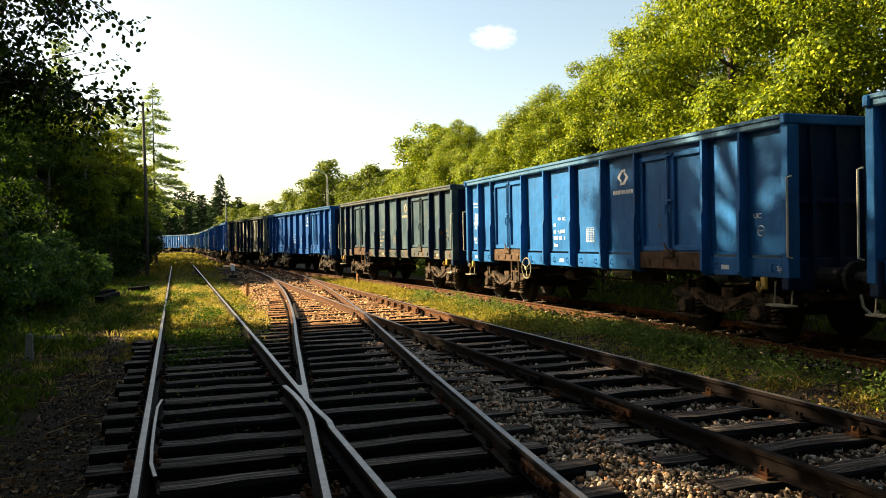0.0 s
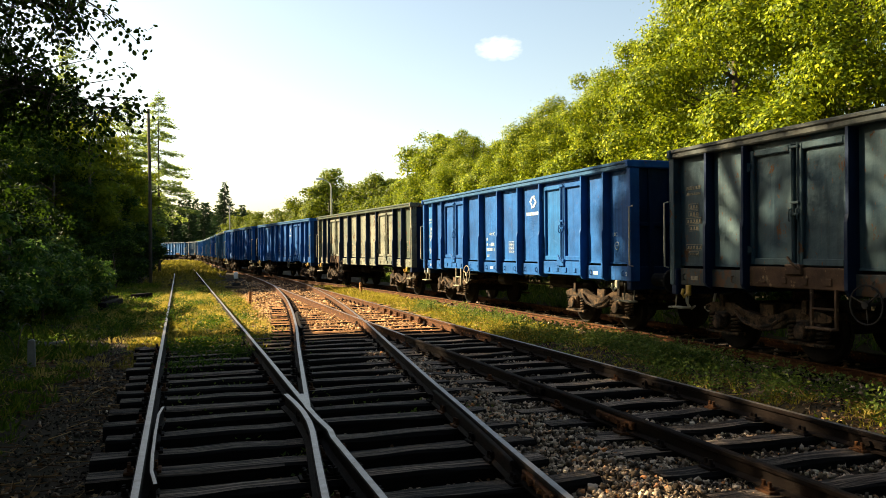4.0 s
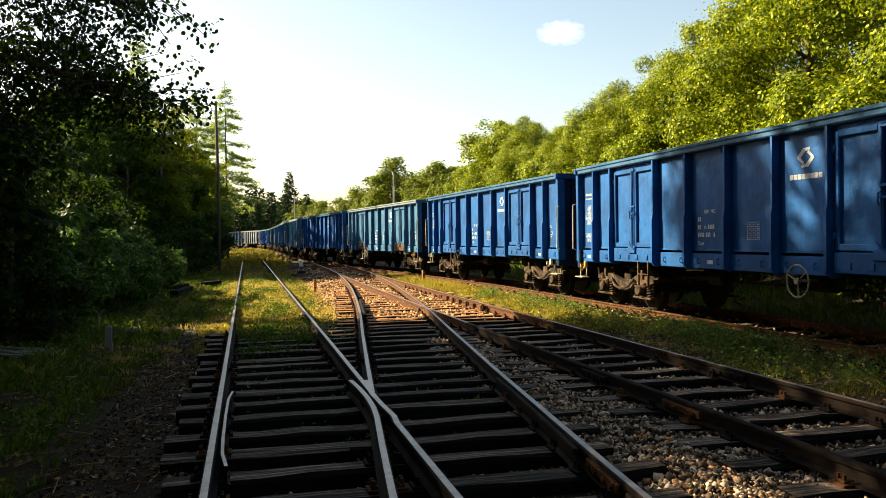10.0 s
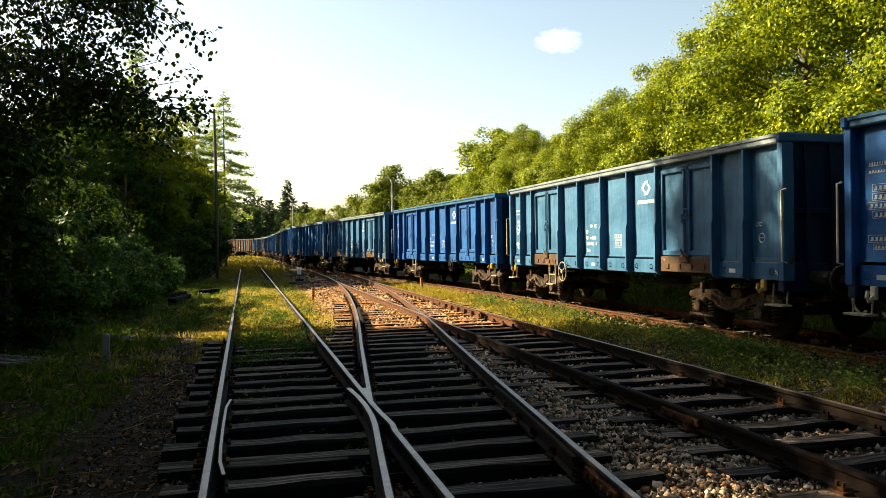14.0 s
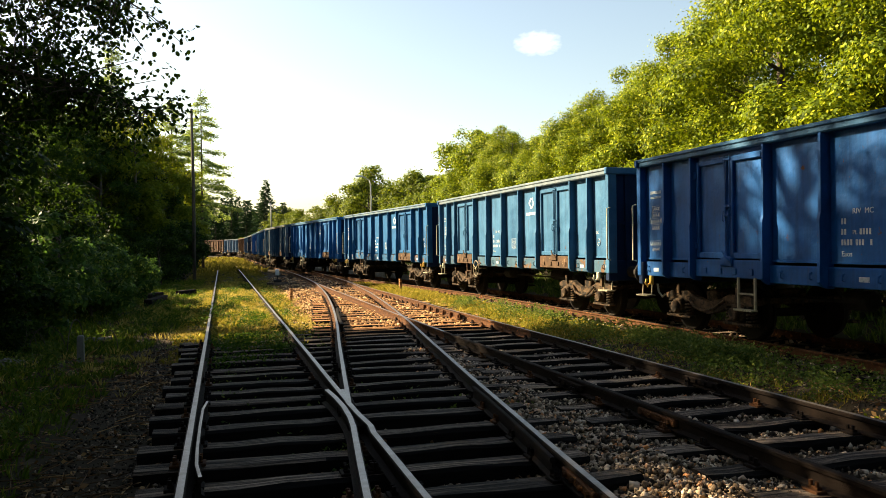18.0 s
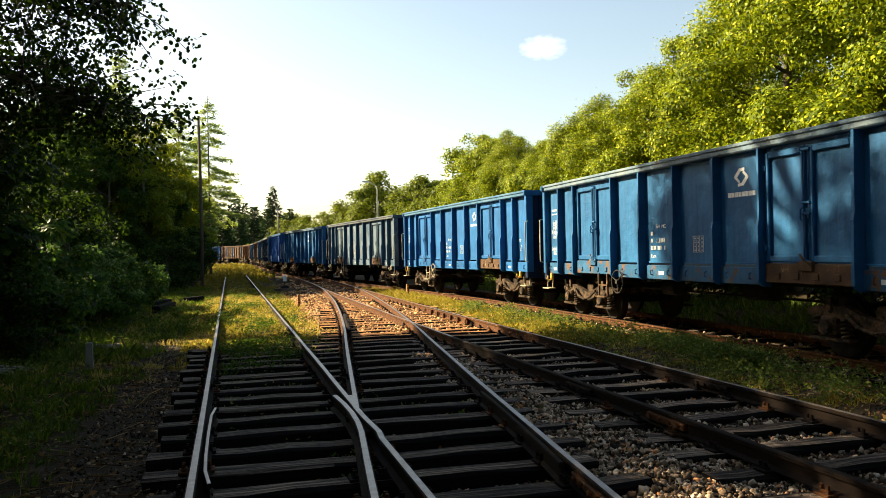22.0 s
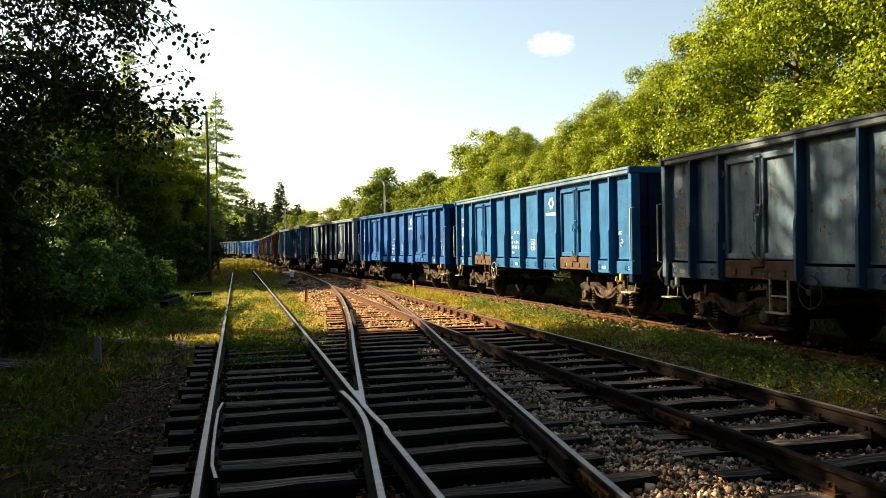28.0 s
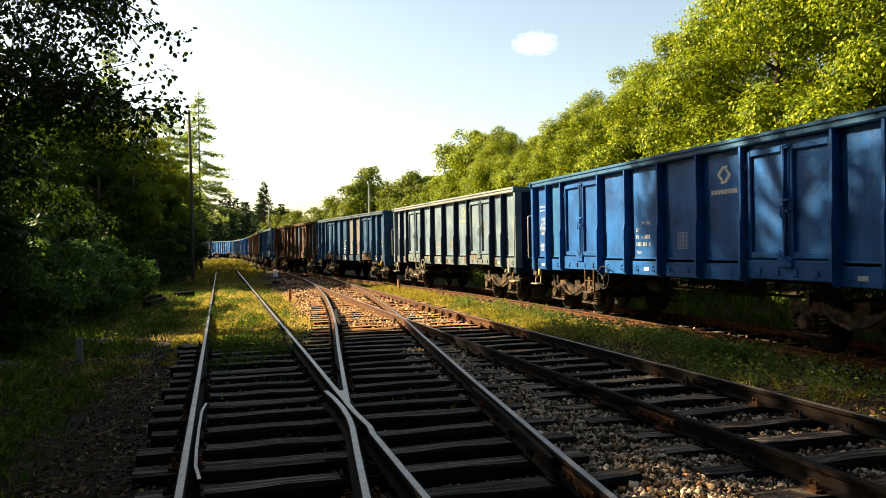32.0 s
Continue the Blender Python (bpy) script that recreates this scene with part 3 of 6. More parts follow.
# Stones of the sunlit stretch: rust, with sunlight put into the colour
M["stone_rust_lit"] = M["stone"].copy()
for node in M["stone_rust_lit"].node_tree.nodes:
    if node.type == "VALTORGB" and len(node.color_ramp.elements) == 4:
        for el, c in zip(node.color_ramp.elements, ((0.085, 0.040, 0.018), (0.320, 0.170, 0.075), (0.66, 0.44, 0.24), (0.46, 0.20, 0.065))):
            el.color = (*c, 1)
sr = np.vstack([scatter(9500, 1.6, 6.3, 15.5, 34, 1.0), scatter(9000, 2.3, 6.2, 16.6, 29, 1.0), scatter(7000, 1.2, 2.7, 18, 34, 1.0), scatter(3500, 4.0, 6.2, 17, 27, 1.0), scatter(4500, 5.9, 7.4, 15.5, 36, 1.2), scatter(4000, 2.2, 7.4, 30, 48, 1.1)])
szr = 0.015 + 0.026 * rng.random(len(sr)) ** 1.6
stones("rusty_stones", np.c_[sr, np.maximum(bed_height(sr[:, 0], sr[:, 1]), hills(sr[:, 0], sr[:, 1]) - 0.03) + szr * 0.5], szr, "rust-coloured ballast stones around the second turnout, brightened for sunlight", "stone_rust_lit")

# ---------------------------------------------------------------- freight wagons
PITCH, HALF = 14.04, 6.36
SIDE = 1.40
PX = -SIDE + 0.16
Z_SILL, Z_FLOOR, Z_RIM, Z_TOP = 1.03, 1.31, 3.19, 3.33
POSTS = (-5.36, -4.47, -2.50, -1.28, 0.0, 1.28, 2.50, 4.47, 5.36)
DOORS = ((-4.47, -2.50), (2.50, 4.47))
BAYS = ((-6.30, -5.36), (-5.36, -4.47), (-2.50, -1.28), (-1.28, 0.0), (0.0, 1.28), (1.28, 2.50), (4.47, 5.36), (5.36, 6.30))


def wagon_meshes():
    W = {}
    P = M["steel_dark"]
    # one wall panel per bay: a pressed sheet with a raised field
    for a, b in sorted({(round(b - a, 2), 0) for a, b in BAYS}):
        w = a / 2 - 0.05
        # the sheet bows slightly outwards and ends in a folded lip above a dark joint
        z0 = Z_FLOOR + 0.045
        s = Build().loft([[(-0.016 - d_, -w, z), (-0.016 - d_, 0.0, z), (-0.016 - d_, w, z), (0.016, w, z), (0.016, -w, z)] for z, d_ in ((z0, 0.012), (z0 + 0.025, 0.012), (z0 + 0.035, 0.0), (Z_RIM, 0.0))])
        W["panel", a] = s.mesh("wall_panel", P)
    # side post: a narrow deep section, stepping out below to a rounded toe
    s = Build()
    s.loft([[(-d, -w, z), (0.05, -w, z), (0.05, w, z), (-d, w, z)] for z, w, d in ((Z_SILL - 0.03, 0.024, 0.055), (Z_SILL, 0.028, 0.14), (Z_SILL + 0.07, 0.028, 0.192), (1.98, 0.028, 0.192), (2.08, 0.024, 0.166), (Z_RIM, 0.024, 0.160))])
    W["post"] = s.mesh("side_post", P)
    s = Build().box(-0.155, 0.05, -0.07, 0.07, Z_SILL, Z_RIM, 0.012)
    W["corner"] = s.mesh("corner_post", P)
    s = Build().box(-0.160, 0.09, -HALF, HALF, Z_RIM, Z_TOP, 0.02).box(-0.185, 0.0, -HALF, HALF, Z_TOP - 0.05, Z_TOP + 0.012, 0.012)
    W["rim"] = s.mesh("top_rail", P)
    for k, (a, b) in enumerate(((-6.30, -4.47), (-2.50, 2.50), (4.47, 6.30))):
        s = Build().box(-0.058, 0.06, a, b, Z_SILL, Z_FLOOR, 0.010)
        for u in np.arange(a + 0.35, b - 0.1, 0.62):
            s.tube([(-0.055, u, 1.22), (-0.095, u, 1.20), (-0.098, u, 1.13), (-0.055, u, 1.12)], 0.012, 5)
        W["sill", k] = s.mesh("side_sill", P)
    # door leaf with frame, hinges and latch
    w = (DOORS[0][1] - DOORS[0][0]) / 4 - 0.045
    zd0, zd1 = 1.40, 3.10
    s = Build().box(-0.02, 0.02, -w, w, zd0, zd1)
    for y0, y1, z0, z1 in ((-w, -w + 0.09, zd0, zd1), (w - 0.09, w, zd0, zd1), (-w + 0.088, w - 0.088, zd0, zd0 + 0.10), (-w + 0.088, w - 0.088, zd1 - 0.09, zd1)):
        s.box(-0.075, -0.016, y0, y1, z0, z1, 0.012)
    W["leaf"] = s.mesh("door_leaf", P)
    s = Build()
    s.box(-0.030, 0.0, -0.012, 0.012, zd0 - 0.04, zd1 + 0.02)
    for y in (-0.055, 0.055):
        s.tube([(-0.09, y, zd0 - 0.06), (-0.09, y, zd1 + 0.02)], 0.010, 6)
        s.tube([(-0.09, y, 2.20), (-0.125, y * 1.3, 2.18), (-0.125, y * 1.5, 2.05), (-0.10, y * 1.5, 2.02)], 0.012, 6)
    for z in (zd0 + 0.02, 2.12, 2.28, zd1 - 0.04):
        s.box(-0.105, -0.03, -0.085, 0.085, z - 0.018, z + 0.018, 0.006)
    W["latch"] = s.mesh("latch_rod", M["steel_dark"])
    s = Build().box(-0.095, -0.015, -0.045, 0.045, -0.045, 0.045, 0.01).disc((-0.09, 0, 0), (0, 0, 1), 0.02, 0.13, 7)
    W["hinge"] = s.mesh("hinge", P)
    wd = DOORS[0][1] - DOORS[0][0]
    s = Build().box(-0.10, 0.06, -wd / 2 + 0.06, wd / 2 - 0.06, 1.08, 1.38, 0.012)
    for y in (-0.62, -0.2, 0.2, 0.62):
        s.box(-0.120, -0.095, y - 0.05, y + 0.05, 1.14, 1.24, 0.008)
    s.box(-0.14, -0.03, -0.16, 0.16, 1.27, 1.42, 0.015).tube([(-0.14, -0.12, 1.36), (-0.17, -0.02, 1.44), (-0.15, 0.08, 1.52)], 0.018, 6)
    W["threshold"] = s.mesh("door_threshold", M["rusty_plate"])
    s = Build().box(-0.04, 0.05, -wd / 2 + 0.06, wd / 2 - 0.06, 3.10, Z_RIM, 0.006)
    W["lintel"] = s.mesh("door_lintel", P)
    # the far side, which is the same wall in one piece
    s = Build().box(SIDE - 0.03, SIDE, -HALF, HALF, Z_FLOOR, Z_RIM).box(SIDE - 0.06, SIDE + 0.03, -HALF, HALF, Z_SILL, Z_FLOOR).box(SIDE - 0.09, SIDE + 0.055, -HALF, HALF, Z_RIM, Z_TOP)
    for y in POSTS + (-6.3, 6.3):
        s.box(SIDE - 0.01, SIDE + 0.045, y - 0.06, y + 0.06, Z_SILL, Z_RIM)
    W["far_wall"] = s.mesh("side_wall", P)
    # end wall with ribs and corner cut-out
    s = Build().box(-SIDE + 0.03, SIDE - 0.03, -0.02, 0.02, Z_SILL + 0.1, Z_RIM)
    W["end_rib"] = Build().loft([[(-0.05, 0.021, z), (0.05, 0.021, z), (0.04, d, z), (-0.04, d, z)] for z, d in ((Z_SILL + 0.1, 0.10), (2.2, 0.10), (Z_RIM, 0.05))]).mesh("end_rib", P)
    W["end_belt"] = Build().box(-SIDE + 0.03, SIDE - 0.03, 0.021, 0.07, 2.08, 2.16, 0.01).mesh("end_belt", P)
    W["end"] = s.mesh("end_wall", P)
    s = Build().box(-SIDE - 0.05, SIDE + 0.05, -0.06, 0.05, Z_RIM, Z_TOP + 0.01, 0.02)
    W["end_rim"] = s.mesh("end_rail", P)
    s = Build().box(-SIDE + 0.02, SIDE - 0.02, -0.10, 0.06, 0.86, Z_FLOOR, 0.02)
    W["headstock"] = s.mesh("headstock", P)
    # underframe
    s = Build().box(-0.18, 0.18, -6.2, 6.2, 0.95, 1.22, 0.01)
    for y in (-5.4, -4.5, -2.2, -0.8, 0.8, 2.2, 4.5, 5.4):
        s.box(-1.18, 1.3, y - 0.06, y + 0.06, 1.02, 1.24)
    s.box(-1.19, SIDE - 0.04, -HALF + 0.05, HALF - 0.05, 1.22, 1.30)
    W["underframe"] = s.mesh("underframe", M["steel_dark"])
    # bogie: side frames bowed between the axleboxes, springs, bolster
    s = Build().box(-0.95, 0.95, -0.16, 0.16, 0.52, 0.80, 0.02).box(-0.25, 0.25, -0.25, 0.25, 0.78, 0.96, 0.02)
    W["bolster"] = s.mesh("bogie", M["bogie"])
    W["transom"] = Build().box(-0.92, 0.92, -0.04, 0.04, 0.64, 0.74, 0.01).mesh("end_beam", M["bogie"])
    s = Build()
    secs = []
    for y, z0, z1 in ((-1.36, 0.62, 0.70), (-1.15, 0.60, 0.76), (-0.62, 0.58, 0.77), (-0.38, 0.46, 0.68), (0.0, 0.38, 0.60), (0.38, 0.46, 0.68), (0.62, 0.58, 0.77), (1.15, 0.60, 0.76), (1.36, 0.62, 0.70)):
        secs.append([(-0.06, y, z0), (0.06, y, z0), (0.06, y, z1), (-0.06, y, z1)])
    s.loft(secs)
    for y in (-0.9, 0.9):
        s.box(-0.13, 0.10, y - 0.15, y + 0.15, 0.34, 0.62, 0.03).disc((-0.15, y, 0.46), (1, 0, 0), 0.12, 0.10, 12, rim=0.02)
        s.box(-0.10, 0.06, y - 0.40, y + 0.40, 0.26, 0.31, 0.01)
        s.box(-0.10, 0.06, y - 0.05, y + 0.05, 0.70, 0.90, 0.01)
    s.tube([(-0.10, -0.55, 0.66), (-0.14, -0.3, 0.50), (-0.15, 0.0, 0.44), (-0.14, 0.3, 0.50), (-0.10, 0.55, 0.66)], 0.03, 6)
    W["side_frame"] = s.mesh("side_frame", M["bogie"])
    s = Build()
    s.tube([(0.075 * math.cos(a), 0.075 * math.sin(a), 0.31 + 0.30 * a / (2 * math.pi * 5)) for a in np.arange(0, 2 * math.pi * 5, 0.65)], 0.020, 5)
    W["spring"] = s.mesh("coil_spring", M["bogie"])
    s = Build().tube([(-0.98, 0, 0), (0.98, 0, 0)], 0.075, 8)
    for sx in (-1, 1):
        s.disc((sx * G, 0, 0), (1, 0, 0), 0.455, 0.11, 26, rim=0.02)
        s.disc((sx * (G - 0.07), 0, 0), (1, 0, 0), 0.485, 0.03, 26)
        s.disc((sx * (G + 0.07), 0, 0), (1, 0, 0), 0.12, 0.10, 12)
        for k in range(4):
            a = k * math.pi / 2
            s.disc((sx * (G + 0.056), 0.28 * math.cos(a), 0.28 * math.sin(a)), (1, 0, 0), 0.045, 0.012, 8)
    W["wheelset"] = s.mesh("wheelset", M["wheel_steel"])
    s = Build().disc((0, 0.20, 0), (0, 1, 0), 0.13, 0.40, 12, rim=0.02).disc((0, 0.46, 0), (0, 1, 0), 0.085, 0.20, 12).disc((0, 0.585, 0), (0, 1, 0), 0.23, 0.05, 18, rim=0.015)
    W["buffer"] = s.mesh("buffer", M["steel_dark"])
    s = Build().box(-0.05, 0.05, 0.0, 0.34, -0.05, 0.06, 0.015).tube([(0, 0.32, 0.0), (0, 0.44, 0.06), (0, 0.47, -0.04), (0, 0.38, -0.13)], 0.035, 6)
    for sx in (-0.05, 0.05):
        s.tube([(sx, 0.40, -0.05), (sx, 0.50, -0.20), (sx, 0.62, -0.26)], 0.022, 5)
    W["coupling"] = s.mesh("coupling", M["steel_dark"])
    s = Build().tube([(0, 0.05, 0), (0, 0.16, -0.10), (0, 0.22, -0.32), (0, 0.36, -0.42), (0, 0.46, -0.36)], 0.022, 7)
    W["hose"] = s.mesh("brake_hose", M["cream_paint"])
    s = Build().tube([(-0.03, 0, 1.32), (-0.11, 0, 1.34), (-0.11, 0, 2.44), (-0.03, 0, 2.46)], 0.016, 7)
    W["grab"] = s.mesh("handrail", M["cream_paint"])
    s = Build().tube([(0, 0, 0.98), (-0.03, 0, 0.66)], 0.014, 6).tube([(0, 0.34, 0.98), (-0.03, 0.34, 0.66)], 0.014, 6).box(-0.16, 0.04, -0.04, 0.38, 0.63, 0.66, 0.006)
    W["end_step"] = s.mesh("foot_step", M["worn_cream"])
    s = Build().box(-0.03, 0.03, -0.05, 0.05, 0.86, 1.04, 0.012).tube([(-0.02, 0, 0.90), (-0.09, 0, 0.84), (-0.12, 0, 0.90), (-0.10, 0, 0.98)], 0.026, 6)
    W["hook"] = s.mesh("rope_hook", M["yellow_paint"])
    s = Build().ring((0, 0, 0), (1, 0, 0), 0.245, 0.013, 28, 6)
    for a in (0.4, 2.5, 4.6):
        s.tube([(0, 0, 0), (0, 0.245 * math.cos(a), 0.245 * math.sin(a))], 0.012, 5)
    s.disc((0.0, 0, 0), (1, 0, 0), 0.05, 0.06, 10).tube([(0, 0, 0), (0.35, 0, 0)], 0.022, 6)
    W["handwheel"] = s.mesh("brake_handwheel", M["cream_paint"])
    s = Build()
    for y in (-0.21, 0.21):
        s.box(-0.02, 0.02, y - 0.02, y + 0.02, 0.60, 1.10, 0.004)
    s.box(-0.10, 0.03, -0.23, 0.23, 0.57, 0.60, 0.005).box(-0.02, 0.02, -0.19, 0.19, 0.83, 0.855)
    W["ladder"] = s.mesh("step_ladder", M["cream_paint"])
    s = Build().disc((0.55, 0.0, 0.78), (0, 1, 0), 0.19, 0.9, 14, rim=0.04).disc((-0.5, 1.5, 0.80), (0, 1, 0), 0.15, 0.5, 12, rim=0.03)
    s.tube([(-0.35, -3.4, 0.75), (-0.35, 3.4, 0.75)], 0.025, 6)
    W["brake_gear"] = s.mesh("brake_cylinder", M["steel_dark"])
    # coal heap
    nx_, ny_ = 12, 52
    V = []
    r = np.random.default_rng(3)
    for j in range(ny_):
        for i in range(nx_):
            x, y = -1.19 + 2.54 * i / (nx_ - 1), -6.28 + 12.56 * j / (ny_ - 1)
            hump = 0.30 * (1 - (x / 1.4) ** 2) * (0.45 + 0.55 * math.cos(y * 1.05) ** 2)
            edge = min(1.0, (1.4 - abs(x)) / 0.4, (6.3 - abs(y)) / 0.6)
            V.append((x, y, 3.08 + hump * edge + r.uniform(-0.04, 0.04)))
    F = [(j * nx_ + i, j * nx_ + i + 1, (j + 1) * nx_ + i + 1, (j + 1) * nx_ + i) for j in range(ny_ - 1) for i in range(nx_ - 1)]
    W["load"] = quick_mesh("coal_load", V, F, M["coal"])
    # lettering: bars for numbers, framed tables, a plain emblem
    d = -0.018
    r = random.Random(4)
    s = Build()
    for row, n in ((0.30, (2,)), (0.12, (2, 0, 0, 0, 0, 4)), (-0.06, (4, 3, 0, 1))):
        y = 0.42
        for k in n:
            for _ in range(k):
                s.box(d - 0.004, d, y - 0.040, y, row, row + 0.10)
                y -= 0.066
            y -= 0.055
    W["numbers"] = s.mesh("number_marking", M["white_paint"])
    s = Build()
    for z in (0.0, 0.085, 0.17, 0.255, 0.34):
        s.box(d - 0.004, d, -0.22, 0.22, z, z + 0.008)
    for y in (-0.22, -0.07, 0.08, 0.208):
        s.box(d - 0.0045, d, y, y + 0.008, 0.0, 0.348)
    for z in (0.03, 0.115, 0.20, 0.285):
        for y in (-0.19, -0.03, 0.11):
            s.box(d - 0.005, d, y, y + 0.05, z + 0.004, z + 0.024)
    W["table"] = s.mesh("load_table", M["faded_white"])
    s = Build()
    for q in (-1, 1):
        line = [(q * 0.075, -q * 0.100), (q * 0.200, q * 0.005), (q * 0.045, q * 0.150), (-q * 0.095, q * 0.165)]
        for k, ((y0, z0), (y1, z1)) in enumerate(zip(line, line[1:])):
            along_, w_ = Vector((0, y1 - y0, z1 - z0)).normalized(), (0.030, 0.042, 0.030)[k]
            off_ = Vector((0, -along_.z, along_.y)) * w_
            ends = (Vector((d, y0, z0)) - along_ * 0.02, Vector((d, y1, z1)) + along_ * 0.02)
            s.loft([[p + off_, p - off_, p - off_ - Vector((0.004 + 0.0006 * k, 0, 0)), p + off_ - Vector((0.004 + 0.0006 * k, 0, 0))] for p in ends])
    y = 0.46
    for wbar in (0.115, 0.115, 0.13, 0.115, 0.115, 0.115, 0.115, 0.115):
        s.box(d - 0.005, d, y - wbar + 0.020, y, -0.415, -0.315)
        y -= wbar
    W["emblem"] = s.mesh("emblem", M["white_paint"])
    s = Build()
    for z, h, n in ((2.62, 0.075, 9), (2.53, 0.055, 8), (2.30, 0.075, 3), (2.18, 0.075, 3), (2.06, 0.075, 5), (1.94, 0.075, 3), (1.62, 0.075, 5), (1.52, 0.055, 4)):
        wide = 0.21 if n > 4 else 0.13
        if n < 8:
            for y0, y1, z0, z1 in ((-wide, wide, z, z + 0.006), (-wide, wide, z + h + 0.02, z + h + 0.026), (-wide, -wide + 0.006, z, z + h + 0.02), (wide - 0.006, wide, z, z + h + 0.02)):
                s.box(d - 0.004, d, y0, y1, z0, z1)
        for k in range(n):
            y = -wide + 0.02 + k * (2 * wide - 0.03) / n
            q = (2 * wide - 0.03) / n
            s.box(d - 0.005, d, y, y + q * r.uniform(0.35, 0.6), z + 0.018, z + h)
            s.box(d - 0.005, d, y, y + q * 0.75, z + 0.018, z + 0.032)
    W["inspection"] = s.mesh("inspection_panel", M["white_paint"])
    s = Build().ring((d, -0.22, 1.95), (1, 0, 0), 0.075, 0.010, 20, 4)
    s.box(d - 0.004, d, -0.27, -0.17, 1.945, 1.957)
    W["roundel"] = s.mesh("roundel", M["white_paint"])
    s = Build()
    for y in (-4.9, 0.6, 5.8):
        s.box(-0.063, -0.0585, y - 0.09, y + 0.09, 1.12, 1.19)
    W["plates"] = s.mesh("sill_marking", M["white_paint"])
    s = Build()
    for k in range(4):
        s.box(-0.9 + k * 0.14, -0.82 + k * 0.14, 0.022, 0.027, 1.95, 1.99)
        s.box(-0.9 + k * 0.14, -0.82 + k * 0.14, 0.022, 0.027, 1.85, 1.89)
    W["end_marks"] = s.mesh("end_marking", M["white_paint"])
    return W


def words(text, size, material, name):
    """Raised lettering that reads along the side wall."""
    c = bpy.data.curves.new(name, "FONT")
    c.body, c.size, c.extrude = text, size, 0.002
    ob = bpy.data.objects.new(name, c)
    me = bpy.data.meshes.new_from_object(ob)
    bpy.data.objects.remove(ob)
    me.name = name
    me.materials.clear()
    me.materials.append(material)
    return me


W = wagon_meshes()
for text in ("RIV  MC", "PL -", "Eaos", "UIC", "Sp"):
    W["text", text] = words(text, 0.105, M["white_paint"], "lettering")
# lettering faces the near side, reading from the far end towards the near end
FACE = Matrix(((0, 0, -1, 0), (-1, 0, 0, 0), (0, 1, 0, 0), (0, 0, 0, 1)))

PAINTS = {
    "blue": wagon_paint("blue", (0.005, 0.070, 0.195), (0.011, 0.126, 0.345), 0.655, bleach=0.12),
    "deep": wagon_paint("deep", (0.002, 0.043, 0.152), (0.007, 0.098, 0.320), 0.66, bleach=0.10),
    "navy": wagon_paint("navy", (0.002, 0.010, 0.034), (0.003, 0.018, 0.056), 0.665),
    "teal": wagon_paint("teal", (0.014, 0.076, 0.160), (0.050, 0.152, 0.275), 0.65, bleach=0.2),
    "faded": wagon_paint("faded", (0.005, 0.064, 0.165), (0.016, 0.118, 0.275), 0.65, bleach=0.15),
    "pale": wagon_paint("pale", (0.068, 0.112, 0.150), (0.165, 0.215, 0.250), 0.62, bleach=0.2),
    "grey": wagon_paint("grey", (0.010, 0.036, 0.058), (0.062, 0.096, 0.104), 0.61, (0.085, 0.042, 0.020), 0.2, 0.62),
    "cream": wagon_paint("cream", (0.085, 0.106, 0.090), (0.255, 0.248, 0.185), 0.59, (0.070, 0.034, 0.017), 0.35, 0.58),
    "olive": wagon_paint("olive", (0.034, 0.050, 0.038), (0.075, 0.092, 0.066), 0.60, (0.13, 0.055, 0.028)),
    "slate": wagon_paint("slate", (0.012, 0.046, 0.100), (0.028, 0.085, 0.160), 0.64),
    "rust": wagon_paint("rust", (0.060, 0.032, 0.018), (0.130, 0.070, 0.036), 0.58, (0.16, 0.07, 0.03)),
    "mixed": wagon_paint("mixed", (0.170, 0.130, 0.075), (0.110, 0.125, 0.130), 0.57, (0.09, 0.045, 0.022)),
    "peeled": wagon_paint("peeled", (0.034, 0.074, 0.120), (0.140, 0.190, 0.225), 0.60, (0.085, 0.042, 0.022), 0.3, 0.62),
}
# the top rails are paler and dustier than the walls below
DUSTY = {}
for key, (a, b) in {"blue": ((0.022, 0.098, 0.190), (0.085, 0.170, 0.250)), "deep": ((0.008, 0.060, 0.150), (0.036, 0.110, 0.200)), "teal": ((0.085, 0.130, 0.165), (0.200, 0.235, 0.250)), "faded": ((0.060, 0.120, 0.185), (0.170, 0.220, 0.250)), "pale": ((0.13, 0.15, 0.16), (0.25, 0.26, 0.25)), "grey": ((0.030, 0.042, 0.045), (0.110, 0.110, 0.095)), "slate": ((0.030, 0.060, 0.095), (0.110, 0.130, 0.140)), "peeled": ((0.040, 0.060, 0.080), (0.130, 0.140, 0.140))}.items():
    DUSTY[key] = wagon_paint(key + "_dusty", a, b, 0.66)
DUSTY["cream"] = PAINTS["olive"]
# paint of each wagon from the front of the train, a second paint for odd panels, and words for it
LOW = {}
for key, (a, b) in {"blue": ((0.012, 0.070, 0.150), (0.020, 0.100, 0.210)), "teal": ((0.030, 0.070, 0.110), (0.050, 0.110, 0.160)), "grey": ((0.045, 0.055, 0.055), (0.095, 0.095, 0.082)), "peeled": ((0.090, 0.070, 0.050), (0.150, 0.120, 0.085)), "pale": ((0.080, 0.110, 0.120), (0.140, 0.170, 0.170)), "slate": ((0.016, 0.040, 0.070), (0.030, 0.060, 0.090))}.items():
    LOW[key] = wagon_paint(key + "_sill", a, b, 0.545 if key == "blue" else 0.535, (0.120, 0.070, 0.042))
